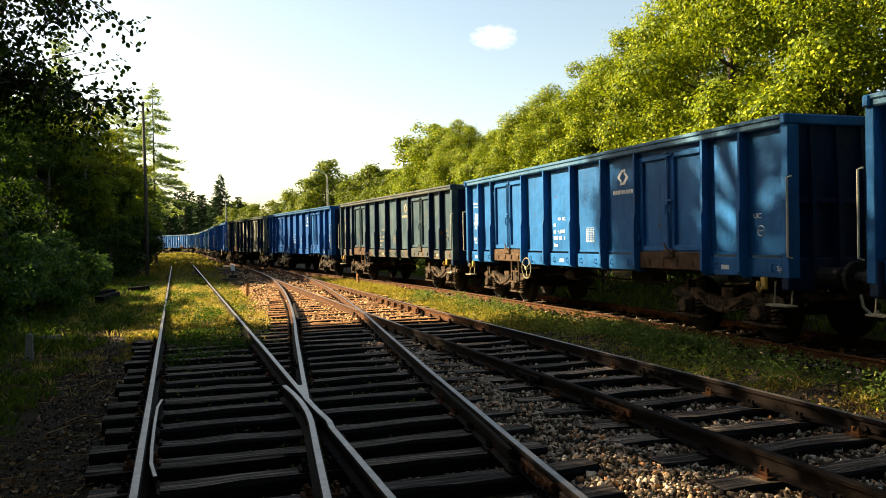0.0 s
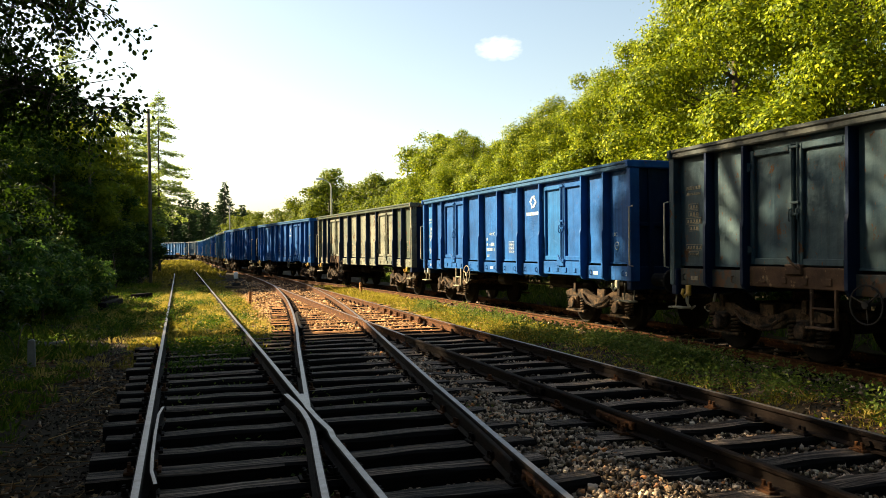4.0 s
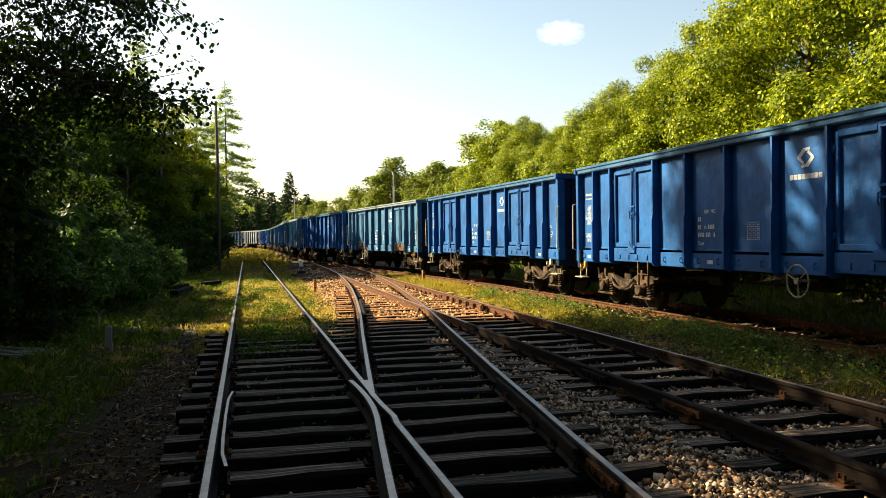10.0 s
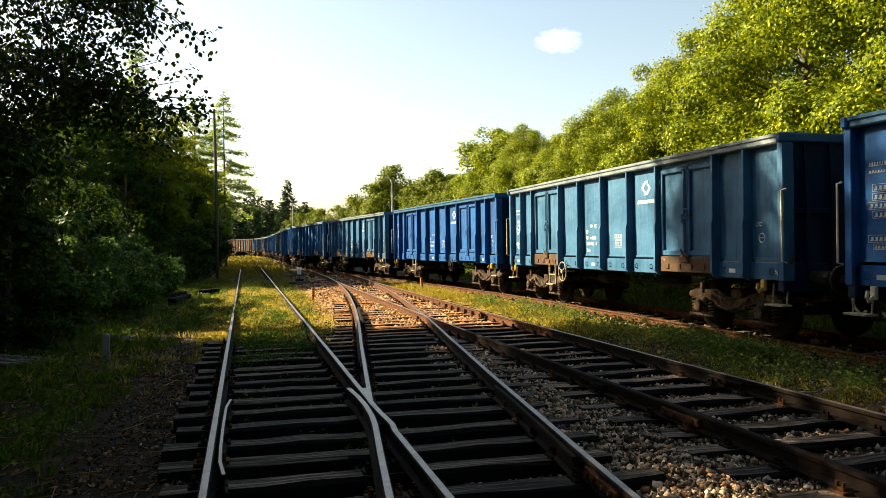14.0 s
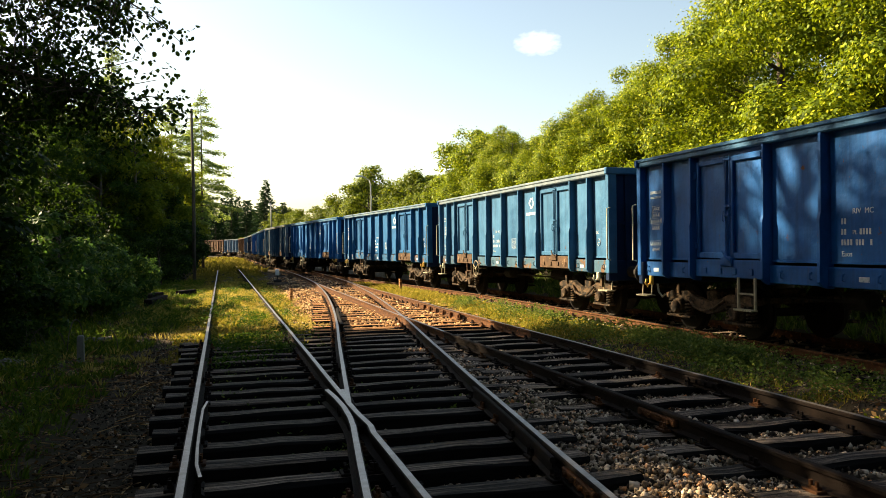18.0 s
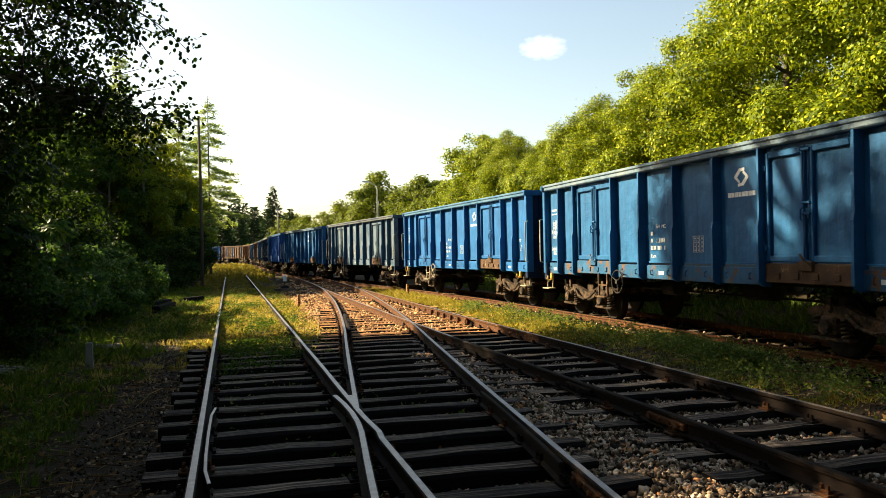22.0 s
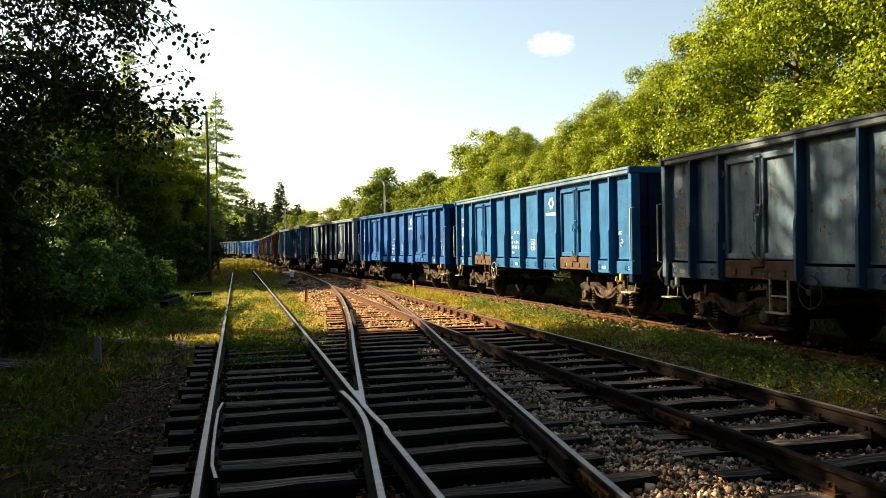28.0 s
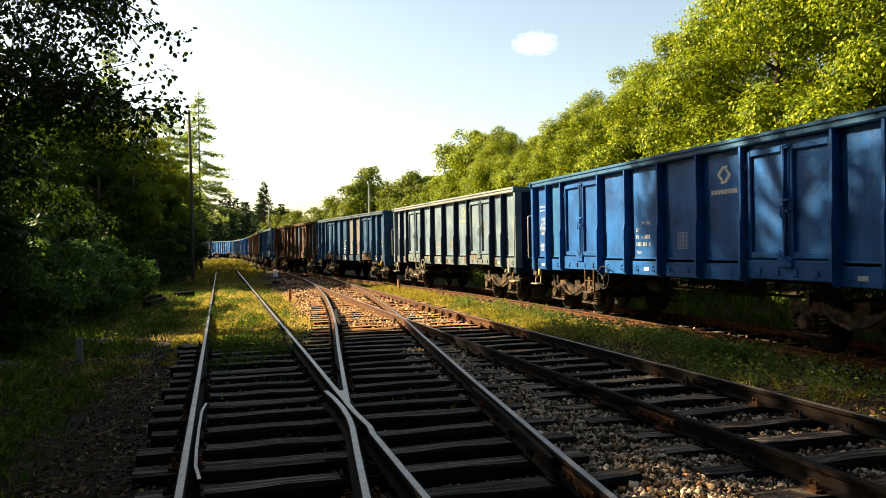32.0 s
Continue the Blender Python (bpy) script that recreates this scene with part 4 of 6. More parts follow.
TRAIN = [
    ("blue", "teal"), ("blue", "blue"), ("grey", "grey"), ("deep", "blue"), ("cream", "cream"), ("deep", "deep"),
    ("deep", "deep"), ("teal", "teal"), ("deep", "deep"), ("teal", "teal"), ("faded", "faded"), ("blue", "faded"),
    ("peeled", "peeled"), ("faded", "faded"), ("deep", "faded"), ("pale", "pale"), ("slate", "mixed"), ("rust", "slate"),
    ("slate", "navy"), ("rust", "mixed"), ("rust", "slate"), ("deep", "deep"), ("blue", "blue"), ("slate", "blue"),
    ("blue", "navy"), ("grey", "slate"), ("blue", "blue"), ("deep", "deep"), ("slate", "slate"), ("blue", "teal"),
]
SAYS = {
    "faded": "pale blue open freight wagon with sun-bleached paint",
    "blue": "sun-faded blue open freight wagon with chipped paint",
    "deep": "bright blue open freight wagon with steel side doors",
    "navy": "dark blue open freight wagon with steel sides",
    "teal": "faded grey-blue open freight wagon with rusty door sills",
    "pale": "pale grey-green open freight wagon, paint bleached and streaked",
    "peeled": "patchy slate-blue open freight wagon with paint peeled to grey",
    "grey": "weathered grey open freight wagon with peeling paint and rust",
    "cream": "grey-cream open freight wagon, flaking paint, blue posts and olive end panels",
    "slate": "dark slate-blue open freight wagon with worn paint",
    "rust": "dark rust-brown open freight wagon with worn paint",
    "mixed": "patched ochre and grey open freight wagon with rust",
}


def wagon(index):
    main, odd = TRAIN[index]
    A, B = PAINTS[main], PAINTS[odd]
    # Ends get near-black paint: the shade between wagons put into the colour
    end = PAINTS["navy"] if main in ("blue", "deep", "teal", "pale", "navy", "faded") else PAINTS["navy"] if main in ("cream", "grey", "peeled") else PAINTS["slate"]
    r = random.Random(index * 17 + 5)
    w = thing("freight_wagon", SAYS[main], "freight wagon", "wagons of the train")
    part("underframe", W["underframe"], w)
    for a, b in BAYS:
        m = B if r.random() < 0.25 else A
        if main == "cream":
            m = PAINTS["olive"] if a < -5 or b > 6 else A
        part("wall_panel", W["panel", round(b - a, 2)], w, "", pose(PX, (a + b) / 2, 0), m)
    for y in POSTS:
        part("side_post", W["post"], w, "", pose(PX, y, 0), PAINTS["navy"] if main in ("cream", "grey", "pale") else PAINTS["slate"] if main == "peeled" else A)
    for y in (-6.29, 6.29):
        part("corner_post", W["corner"], w, "", pose(PX, y, 0), A)
    part("top_rail", W["rim"], w, "", pose(PX, 0, 0), DUSTY.get(main, A))
    LOW["faded"] = LOW["blue"]
    low = M["rusty_plate"] if main in ("rust", "mixed") else LOW[main] if main in LOW and r.random() < 0.75 else A
    for k in range(3):
        part("side_sill", W["sill", k], w, "", pose(PX, 0, 0), low)
    part("side_wall", W["far_wall"], w, "", None, A)
    for a, b in DOORS:
        c, q = (a + b) / 2, (b - a) / 4 - 0.01
        for s in (-1, 1):
            leaf = part("door_leaf", W["leaf"], w, "", pose(PX, c + s * q, 0), B if r.random() < 0.15 else A)
            for z in (1.62, 2.86):
                part("hinge", W["hinge"], leaf, "", pose(0, s * (q - 0.03), z), A)
        part("latch_rod", W["latch"], w, "", pose(PX, c, 0), A)
        part("door_lintel", W["lintel"], w, "", pose(PX, c, 0), A)
        part("door_threshold", W["threshold"], w, "rusty door sill", pose(PX, c, 0), M["rusty_plate"] if main not in ("deep", "navy") and r.random() < 0.7 else low)
    for s in (-1, 1):
        flip = pose(0, 0, 0, 0, 0, 0 if s > 0 else 180)
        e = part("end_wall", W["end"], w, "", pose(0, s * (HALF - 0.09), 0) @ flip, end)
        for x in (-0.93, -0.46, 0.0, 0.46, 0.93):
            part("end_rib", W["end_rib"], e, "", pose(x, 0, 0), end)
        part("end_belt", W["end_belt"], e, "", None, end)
        if s < 0:
            part("end_marking", W["end_marks"], e, "", pose(0, 0.06, 0, 0, 0, 0))
        part("end_rail", W["end_rim"], w, "", pose(0, s * (HALF - 0.05), 0), A)
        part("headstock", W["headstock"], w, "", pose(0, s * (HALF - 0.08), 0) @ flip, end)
        part("handrail", W["grab"], w, "white handrail", pose(-SIDE + 0.05, s * (HALF + 0.05), 0))
        part("foot_step", W["end_step"], w, "", pose(-SIDE + 0.12, s * (HALF - 0.05) - (0.34 if s > 0 else 0.0), 0))
        for x in (-0.875, 0.875):
            part("buffer", W["buffer"], w, "", pose(x, s * (HALF + 0.05), 1.06) @ flip)
        part("coupling", W["coupling"], w, "", pose(0, s * (HALF + 0.05), 1.05) @ flip)
        part("brake_hose", W["hose"], w, "", pose(-0.32, s * (HALF + 0.02), 0.93) @ flip)
        part("rope_hook", W["hook"], w, "yellow rope hook", pose(-SIDE + 0.02, s * 5.85, 0), M["yellow_paint"] if index % 3 else M["cream_paint"])
        bog = part("bogie", W["bolster"], w, "", pose(0, s * 4.5, 0))
        for sx in (-1, 1):
            side = pose(sx * 0.98, 0, 0) if sx < 0 else pose(0.98, 0, 0, 0, 0, 180)
            part("side_frame", W["side_frame"], bog, "", side)
            for sy in (-0.9, 0.9):
                for dy in (-0.28, 0.28):
                    if sx < 0:
                        part("coil_spring", W["spring"], bog, "", pose(sx * 1.0, sy + dy, 0))
        for sy in (-1.30, 1.30):
            part("end_beam", W["transom"], bog, "", pose(0, sy, 0))
        for sy in (-0.9, 0.9):
            ws = part("wheelset", W["wheelset"], bog, "", pose(0, sy, 0.46))
            WHEELSETS.append((ws, index, sy))
    part("brake_handwheel", W["handwheel"], w, "pale brake handwheel", pose(-SIDE - 0.02, 6.35 - 4.15 + (-4.1 if index in (5, 8) else 0.0), 0.94), M["worn_cream"] if index % 2 else M["steel_dark"])
    part("step_ladder", W["ladder"], w, "", pose(-SIDE + 0.0, 6.35 - 3.45, 0), M["worn_cream"] if r.random() < 0.4 else M["rusty_plate"])
    part("brake_cylinder", W["brake_gear"], w)
    if index % 3 != 1:
        part("coal_load", W["load"], w, "heap of black coal", pose(0, 0, 0.12 if index in (2, 14, 15) else 0.0 if index % 3 else -0.10))
    ink = M["white_paint" if index % 3 == 1 else "faded_white"] if main not in ("grey", "cream", "pale", "peeled") else M["worn_cream"]
    face = PX
    part("number_marking", W["numbers"], w, "white painted number bars", pose(face, 0.70, 1.66) @ Matrix.Diagonal((1, 0.8, 0.8, 1)), ink)
    part("lettering", W["text", "Eaos"], w, "", pose(face - 0.018, 1.04, 1.46) @ FACE, ink)
    part("lettering", W["text", "RIV  MC"], w, "", pose(face - 0.018, 0.84, 2.04) @ FACE, ink)
    part("lettering", W["text", "PL -"], w, "", pose(face - 0.018, 0.84, 1.76) @ FACE @ Matrix.Diagonal((0.85, 0.8, 1, 1)), ink)
    part("load_table", W["table"], w, "white painted table", pose(face, -0.62, 1.56) @ Matrix.Diagonal((1, 0.75, 0.85, 1)), ink)
    if main not in ("cream", "rust", "mixed", "slate", "peeled"):
        part("emblem", W["emblem"], w, "white painted emblem", pose(face, -1.90, 2.80) @ Matrix.Diagonal((1, 0.78, 0.78, 1)), ink)
    part("inspection_panel", W["inspection"], w, "white painted inspection boxes", pose(face, 5.86, 0), ink)
    part("roundel", W["roundel"], w, "", pose(face, -5.44, -0.24), ink)
    part("lettering", W["text", "UIC"], w, "", pose(face - 0.018, -5.50, 1.90) @ FACE, ink)
    part("lettering", W["text", "Sp"], w, "", pose(face - 0.060, -6.02, 1.13) @ FACE, ink)
    part("sill_marking", W["plates"], w, "", pose(face, 0, 0), ink)
    for o in w.children_recursive:
        if o.name.split(".")[0] in ("number_marking", "end_marking", "load_table", "inspection_panel", "lettering", "emblem", "sill_marking", "roundel"):
            o["kind"] = "stuff"
    return w


def travelled(t):
    """How far the train has come since the start, in metres; it slows a little."""
    return 6.0 * t - 0.0075 * t * t


ARC = np.r_[0, np.cumsum(np.hypot(*np.diff(LINE_4, axis=0).T))]
AT_ZERO = float(np.interp(0.0, LINE_4[:200 + 60, 1], ARC[:200 + 60]))


def on_line(s):
    s = s + AT_ZERO
    return np.array([np.interp(s, ARC, LINE_4[:, 0]), np.interp(s, ARC, LINE_4[:, 1])])


def wagon_pose(index, t):
    mid = 21.6 - HALF + PITCH * (index - 1) - travelled(t)
    a, b = on_line(mid - 4.5), on_line(mid + 4.5)
    c, d = (a + b) / 2, b - a
    return pose(c[0], c[1], TRAIN_Z, 0, 0, math.degrees(math.atan2(-d[0], d[1])))


WHEELSETS, WAGONS = [], []
for index in range(len(TRAIN)):
    WAGONS.append(wagon(index))


def motions():
    """The train rolls towards and past the camera; its wheels turn while it is near."""
    for index, w in enumerate(WAGONS):
        walk(w, [(t, wagon_pose(index, t)) for t in np.arange(0, 32.01, 0.8)])
    for ws, index, sy in WHEELSETS:
        rows = []
        for k in range(0, 321):
            t = k / 10
            mid = 21.6 - HALF + PITCH * (index - 1) - travelled(t)
            if k in (0, 320) or -12 < mid < 46:
                rows.append((t, mid))
        keyed, last, turned = [], None, 0.0
        for t, mid in rows:
            if last is not None and t - last[0] < 0.15:
                turned += (last[1] - mid) / 0.455
            last = (t, mid)
            keyed.append((t, pose(0, sy, 0.46, math.degrees(turned), 0, 0)))
        walk(ws, keyed)

# ---------------------------------------------------------------- trees and undergrowth
M["bark"] = surface("bark", (0.055, 0.042, 0.032), (0.10, 0.08, 0.06), 6, 0.95, 0, 30, 1.0, (0.06, 0.07, 0.04), 0.62, (1, 1, 0.25))
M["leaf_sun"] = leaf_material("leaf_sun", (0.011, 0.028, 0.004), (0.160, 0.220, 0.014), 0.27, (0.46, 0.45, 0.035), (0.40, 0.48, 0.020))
M["leaf_pale"] = leaf_material("leaf_pale", (0.060, 0.105, 0.030), (0.190, 0.260, 0.060), 0.45, (0.34, 0.40, 0.12), (0.36, 0.44, 0.08))
M["leaf_far"] = leaf_material("leaf_far", (0.014, 0.032, 0.005), (0.110, 0.148, 0.014), 0.28, (0.25, 0.26, 0.03), (0.28, 0.33, 0.016))
M["leaf_mid"] = leaf_material("leaf_mid", (0.035, 0.065, 0.008), (0.120, 0.155, 0.010), 0.5, (0.24, 0.25, 0.02), (0.30, 0.34, 0.012))
# Brighter copy of the shrub leaves, sun glints put into the colour
M["leaf_bush_lit"] = leaf_material("leaf_bush_lit", (0.012, 0.038, 0.008), (0.058, 0.122, 0.020), 0.40, (0.22, 0.28, 0.04))
# Left-hand leaves: backlit shade and bright speckles put into the colour
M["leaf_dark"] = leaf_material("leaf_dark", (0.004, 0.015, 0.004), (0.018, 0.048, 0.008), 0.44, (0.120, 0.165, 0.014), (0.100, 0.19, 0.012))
# Leaves darkened further: silhouette shade and sparse glints put into the colour
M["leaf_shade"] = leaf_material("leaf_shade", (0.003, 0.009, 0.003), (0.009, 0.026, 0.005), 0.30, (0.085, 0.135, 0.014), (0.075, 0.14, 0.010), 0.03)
M["needle"] = leaf_material("needle", (0.012, 0.030, 0.010), (0.028, 0.055, 0.016), 0.15)


def leaf_cloud(name, P, axis, size, ratio, material, round_=False, facing=None):
    """Many single folded leaves: P where each is attached, axis the way it points, facing the way its upper side turns."""
    n = len(P)
    axis = axis / np.linalg.norm(axis, axis=1)[:, None]
    b = np.cross(axis, rng.normal(size=(n, 3)) if facing is None else facing)
    b /= np.linalg.norm(b, axis=1)[:, None]
    c = np.cross(axis, b)
    L = (size * rng.uniform(0.7, 1.3, n))[:, None]
    wd = L * ratio * 0.5
    if round_:
        ring = [(0.0, 0.0), (0.18, 0.72), (0.5, 1.0), (0.8, 0.66), (1.0, 0.0), (0.8, -0.66), (0.5, -1.0), (0.18, -0.72)]
        V = np.stack([P + axis * L * u + b * wd * w_ + c * L * 0.10 * abs(w_) for u, w_ in ring], 1)
        return quick_mesh(name, V.reshape(-1, 3), np.arange(n * 8).reshape(n, 8), material)
    V = np.stack([P, P + axis * L * 0.45 + b * wd + c * L * 0.08, P + axis * L, P + axis * L * 0.45 - b * wd + c * L * 0.08], 1)
    F = np.arange(n * 4).reshape(n, 4)
    return quick_mesh(name, V.reshape(-1, 3), F, material)


def unit(n):
    d = rng.normal(size=(n, 3))
    return d / np.linalg.norm(d, axis=1)[:, None]


def clump_leaves(centres, radii, count, droop=0.35, flat=0.75):
    """Leaves over the outside of each clump, overlapping like shingles, with some strays and some inside."""
    share = np.asarray(radii) ** 2
    pick = rng.choice(len(centres), count, p=share / share.sum())
    d = unit(count)
    d[:, 2] = np.where(rng.random(count) < 0.5, np.abs(d[:, 2]), d[:, 2])
    r = np.asarray(radii)[pick] * (0.55 + 0.45 * rng.random(count) ** 0.45) * (1 + 0.28 * np.abs(rng.normal(size=count)) * (rng.random(count) < 0.12))
    lump = 1 + 0.22 * np.sin(d[:, 0] * 7 + pick * 1.7) * np.sin(d[:, 1] * 6 + pick * 2.3) + 0.14 * np.sin(d[:, 2] * 11 + pick)
    P = np.asarray(centres)[pick] + d * (r * lump)[:, None] * np.array([1, 1, flat])
    facing = d + 0.55 * unit(count) + np.array([0, 0, 0.35])
    facing /= np.linalg.norm(facing, axis=1)[:, None]
    a = unit(count) - np.array([0, 0, droop]) + 0.35 * d
    a -= facing * (a * facing).sum(1)[:, None] * 0.85
    return P, a, facing


def tree_meshes(height, radius, base, clumps, leaves, leaf, material, trunk=0.16, ratio=0.55, lean=0.25, shape=1.0, puff=1.0):
    zc, hz = (height + base) / 2, (height - base) / 2
    C, R = [], []
    while len(C) < clumps:
        d = unit(1)[0]
        k = rng.uniform(0.45, 1.0) ** 0.6 * rng.uniform(0.78, 1.08)
        p = np.array([d[0] * radius * k, d[1] * radius * k, zc + d[2] * hz * k])
        taper = 1 - shape * 0.35 * max(0, (p[2] - zc) / hz)
        p[:2] *= taper
        C.append(p)
        R.append(rng.uniform(0.16, 0.34) * radius * puff)
    C, R = np.array(C), np.array(R)
    top = np.array([rng.uniform(-lean, lean), rng.uniform(-lean, lean), height * 0.86])
    b = Build()
    line = [np.array([0, 0, -0.4]), np.array([0.03, -0.02, height * 0.15]), top * [0.4, 0.3, 0] + [0, 0, height * 0.42], top * [0.8, 0.9, 0] + [0, 0, height * 0.66], top]
    b.tube(line, [trunk * 1.35, trunk, trunk * 0.75, trunk * 0.45, trunk * 0.1], 8)
    stem = b.mesh("trunk", M["bark"], True)
    b = Build()
    for i in range(min(len(C), 26)):
        c = C[i]
        z0 = max(height * 0.12, min(c[2] - 0.25 * np.hypot(c[0], c[1]) - 0.2, height * 0.75))
        k = np.clip(z0 / height, 0, 0.86)
        q = np.array([np.interp(k, [0, 0.15, 0.42, 0.66, 0.86], [p[a] for p in line]) for a in range(2)] + [z0])
        mid = (q + c) / 2 + np.array([0, 0, 0.12 * radius * 0.4]) + rng.normal(size=3) * 0.08
        b.tube([q, mid, c * 0.85 + mid * 0.15], [trunk * 0.32, trunk * 0.16, 0.010], 5)
        if i:
            b.f.append((len(b.v) - 15, len(b.v) - 14, len(b.v) - 30))
    limbs = b.mesh("branchwork", M["bark"], True)
    P, a, facing = clump_leaves(C, R, leaves)
    return stem, limbs, leaf_cloud("crown", P, a, np.full(leaves, leaf), ratio, material, facing=facing)


def plant(meshes, label, at, group="", name="tree", category="tree"):
    t = thing(name, label, category, group, at=at)
    for n_, me in zip(("trunk", "branchwork", "crown"), meshes):
        part(n_, me, t)
    return t


def size(x, y, s=1.0, turn=0.0, tall=1.0):
    return Matrix.Translation((x, y, float(hills(x, y)))) @ pose(0, 0, 0, 0, 0, turn) @ Matrix.Diagonal((s, s, s * tall, 1))


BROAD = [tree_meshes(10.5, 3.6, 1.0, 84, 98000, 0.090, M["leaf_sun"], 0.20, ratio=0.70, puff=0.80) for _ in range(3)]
BACKROW = [tree_meshes(10.5, 3.6, 1.0, 80, 24000, 0.20, M["leaf_sun"], 0.20, puff=0.85) for _ in range(2)]
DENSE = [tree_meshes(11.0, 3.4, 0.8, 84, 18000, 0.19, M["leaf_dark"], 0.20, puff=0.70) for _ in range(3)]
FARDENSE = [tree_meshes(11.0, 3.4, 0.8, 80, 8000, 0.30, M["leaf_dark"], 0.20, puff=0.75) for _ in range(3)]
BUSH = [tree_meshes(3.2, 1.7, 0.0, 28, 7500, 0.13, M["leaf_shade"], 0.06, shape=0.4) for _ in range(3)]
MID = [tree_meshes(9.0, 2.4, 0.9, 36, 7000, 0.24, M["leaf_mid"], 0.14) for _ in range(2)]
FARTREE = [tree_meshes(12.0, 4.4, 0.6, 60, 11000, 0.36, M["leaf_far"], 0.22, puff=0.9) for _ in range(2)]
FAINT = tree_meshes(12.0, 4.4, 0.6, 42, 3500, 0.65, M["leaf_far"], 0.22)

SLENDER = tree_meshes(13.0, 2.6, 2.0, 70, 34000, 0.105, M["leaf_pale"], 0.16, shape=1.4, puff=0.62)
r = random.Random(11)
plant(SLENDER, "slender tree with fine pale green leaves behind the first row", size(20.6, 27.4, 1.0, 20), "trees behind the train")
# trees behind the train: place, height
for k, (x, y, h) in enumerate(((18.4, 58.5, 8.2), (17.2, 54.0, 9.7), (16.5, 48.8, 9.1), (16.2, 43.4, 7.9), (16.6, 38.6, 7.4), (16.0, 33.0, 8.3), (16.2, 28.8, 8.5), (16.0, 24.4, 9.2), (16.4, 20.2, 11.4), (16.0, 15.4, 12.0), (16.6, 9.5, 11.5), (16.6, 3.0, 11.0), (17.0, -5.0, 11.0), (16.9, 45.2, 8.5))):
    near = 5 < y < 46
    plant(BROAD[k % 3] if near else BACKROW[k % 2], "leafy tree with sunlit yellow-green crown behind the train", size(x, y, h / 10.5, r.uniform(0, 360), 1.0), "trees behind the train")
for k, (x, y, h) in enumerate(((22.5, 22.0, 12.6), (22.0, 28.0, 9.6), (22.5, 34.0, 9.4), (22.0, 41.0, 9.6), (22.5, 48.0, 9.6), (22.0, 56.0, 9.4), (22.5, 15.0, 12.5), (22.0, 64.0, 8.4))):
    plant(BACKROW[k % 2], "tall leafy tree in the second row behind the train", size(x, y, h / 10.5, r.uniform(0, 360), 1.0), "trees behind the train")
for k in range(14):
    plant(BUSH[k % 3], "dense green shrub beside the train's track", size(13.6 + r.uniform(-0.5, 0.7), 1 + 4.6 * k + r.uniform(-1, 1), r.uniform(0.8, 1.1), r.uniform(0, 360)), "shrubs behind the train", "shrub", "shrub")
for k in range(8):
    plant(BACKROW[k % 2], "low leafy tree filling the edge of the wood behind the train", size(14.9 + r.uniform(-0.4, 0.5), 16.6 + 5.2 * k + r.uniform(-1, 1), 0.60, r.uniform(0, 360), 0.95), "trees behind the train")
# far trees beyond the bend
for k, (x, y, s) in enumerate(((20.5, 86, 0.84), (19.4, 104, 1.02), (18.0, 99, 0.86), (17.2, 109, 0.86), (21.4, 92, 0.88), (26, 94, 0.86), (16.0, 111, 0.70), (14.2, 123, 0.66), (12.2, 133, 0.72), (10.6, 141, 0.68), (24, 122, 0.95), (18, 137, 0.84), (13.4, 156, 0.80), (30, 112, 1.0), (9.4, 152, 0.74), (18.6, 72, 0.62))):
    plant(FARTREE[k % 2], "distant round tree beyond the bend of the line", size(x, y, s, r.uniform(0, 360)), "distant trees")
for k in range(16):
    plant(FAINT, "distant dark tree behind the far bend", size(-52 + 4.6 * k + r.uniform(-1, 1), 222 + r.uniform(-6, 10), r.uniform(0.95, 1.2), r.uniform(0, 360)), "distant trees")
# left of the line
rng = np.random.default_rng(108)
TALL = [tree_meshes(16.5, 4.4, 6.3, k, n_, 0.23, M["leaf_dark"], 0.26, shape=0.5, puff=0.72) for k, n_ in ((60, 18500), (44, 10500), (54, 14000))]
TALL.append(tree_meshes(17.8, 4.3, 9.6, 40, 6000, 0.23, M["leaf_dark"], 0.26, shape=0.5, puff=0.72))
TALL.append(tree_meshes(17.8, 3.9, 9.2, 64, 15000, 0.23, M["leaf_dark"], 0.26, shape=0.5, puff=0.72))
# Mostly out of view: trees added to cast shade and block skylight
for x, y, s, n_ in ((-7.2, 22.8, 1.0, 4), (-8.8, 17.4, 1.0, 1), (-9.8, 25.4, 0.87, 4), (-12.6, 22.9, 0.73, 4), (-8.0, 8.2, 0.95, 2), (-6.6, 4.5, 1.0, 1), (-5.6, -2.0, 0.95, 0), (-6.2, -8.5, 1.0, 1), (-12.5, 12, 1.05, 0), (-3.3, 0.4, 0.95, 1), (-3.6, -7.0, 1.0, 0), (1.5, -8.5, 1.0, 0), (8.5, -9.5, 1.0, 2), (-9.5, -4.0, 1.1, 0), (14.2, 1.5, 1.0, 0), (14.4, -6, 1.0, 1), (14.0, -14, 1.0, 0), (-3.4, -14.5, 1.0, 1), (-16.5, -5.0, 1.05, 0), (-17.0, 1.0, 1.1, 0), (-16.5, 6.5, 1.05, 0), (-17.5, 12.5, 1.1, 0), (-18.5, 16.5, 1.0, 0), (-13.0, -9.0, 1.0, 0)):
    plant(TALL[n_], "tall dark tree with a high leafy crown, added mostly unseen for shade", size(x, y, s, 91 * n_ + 37 * y), "tall trees beside the track")
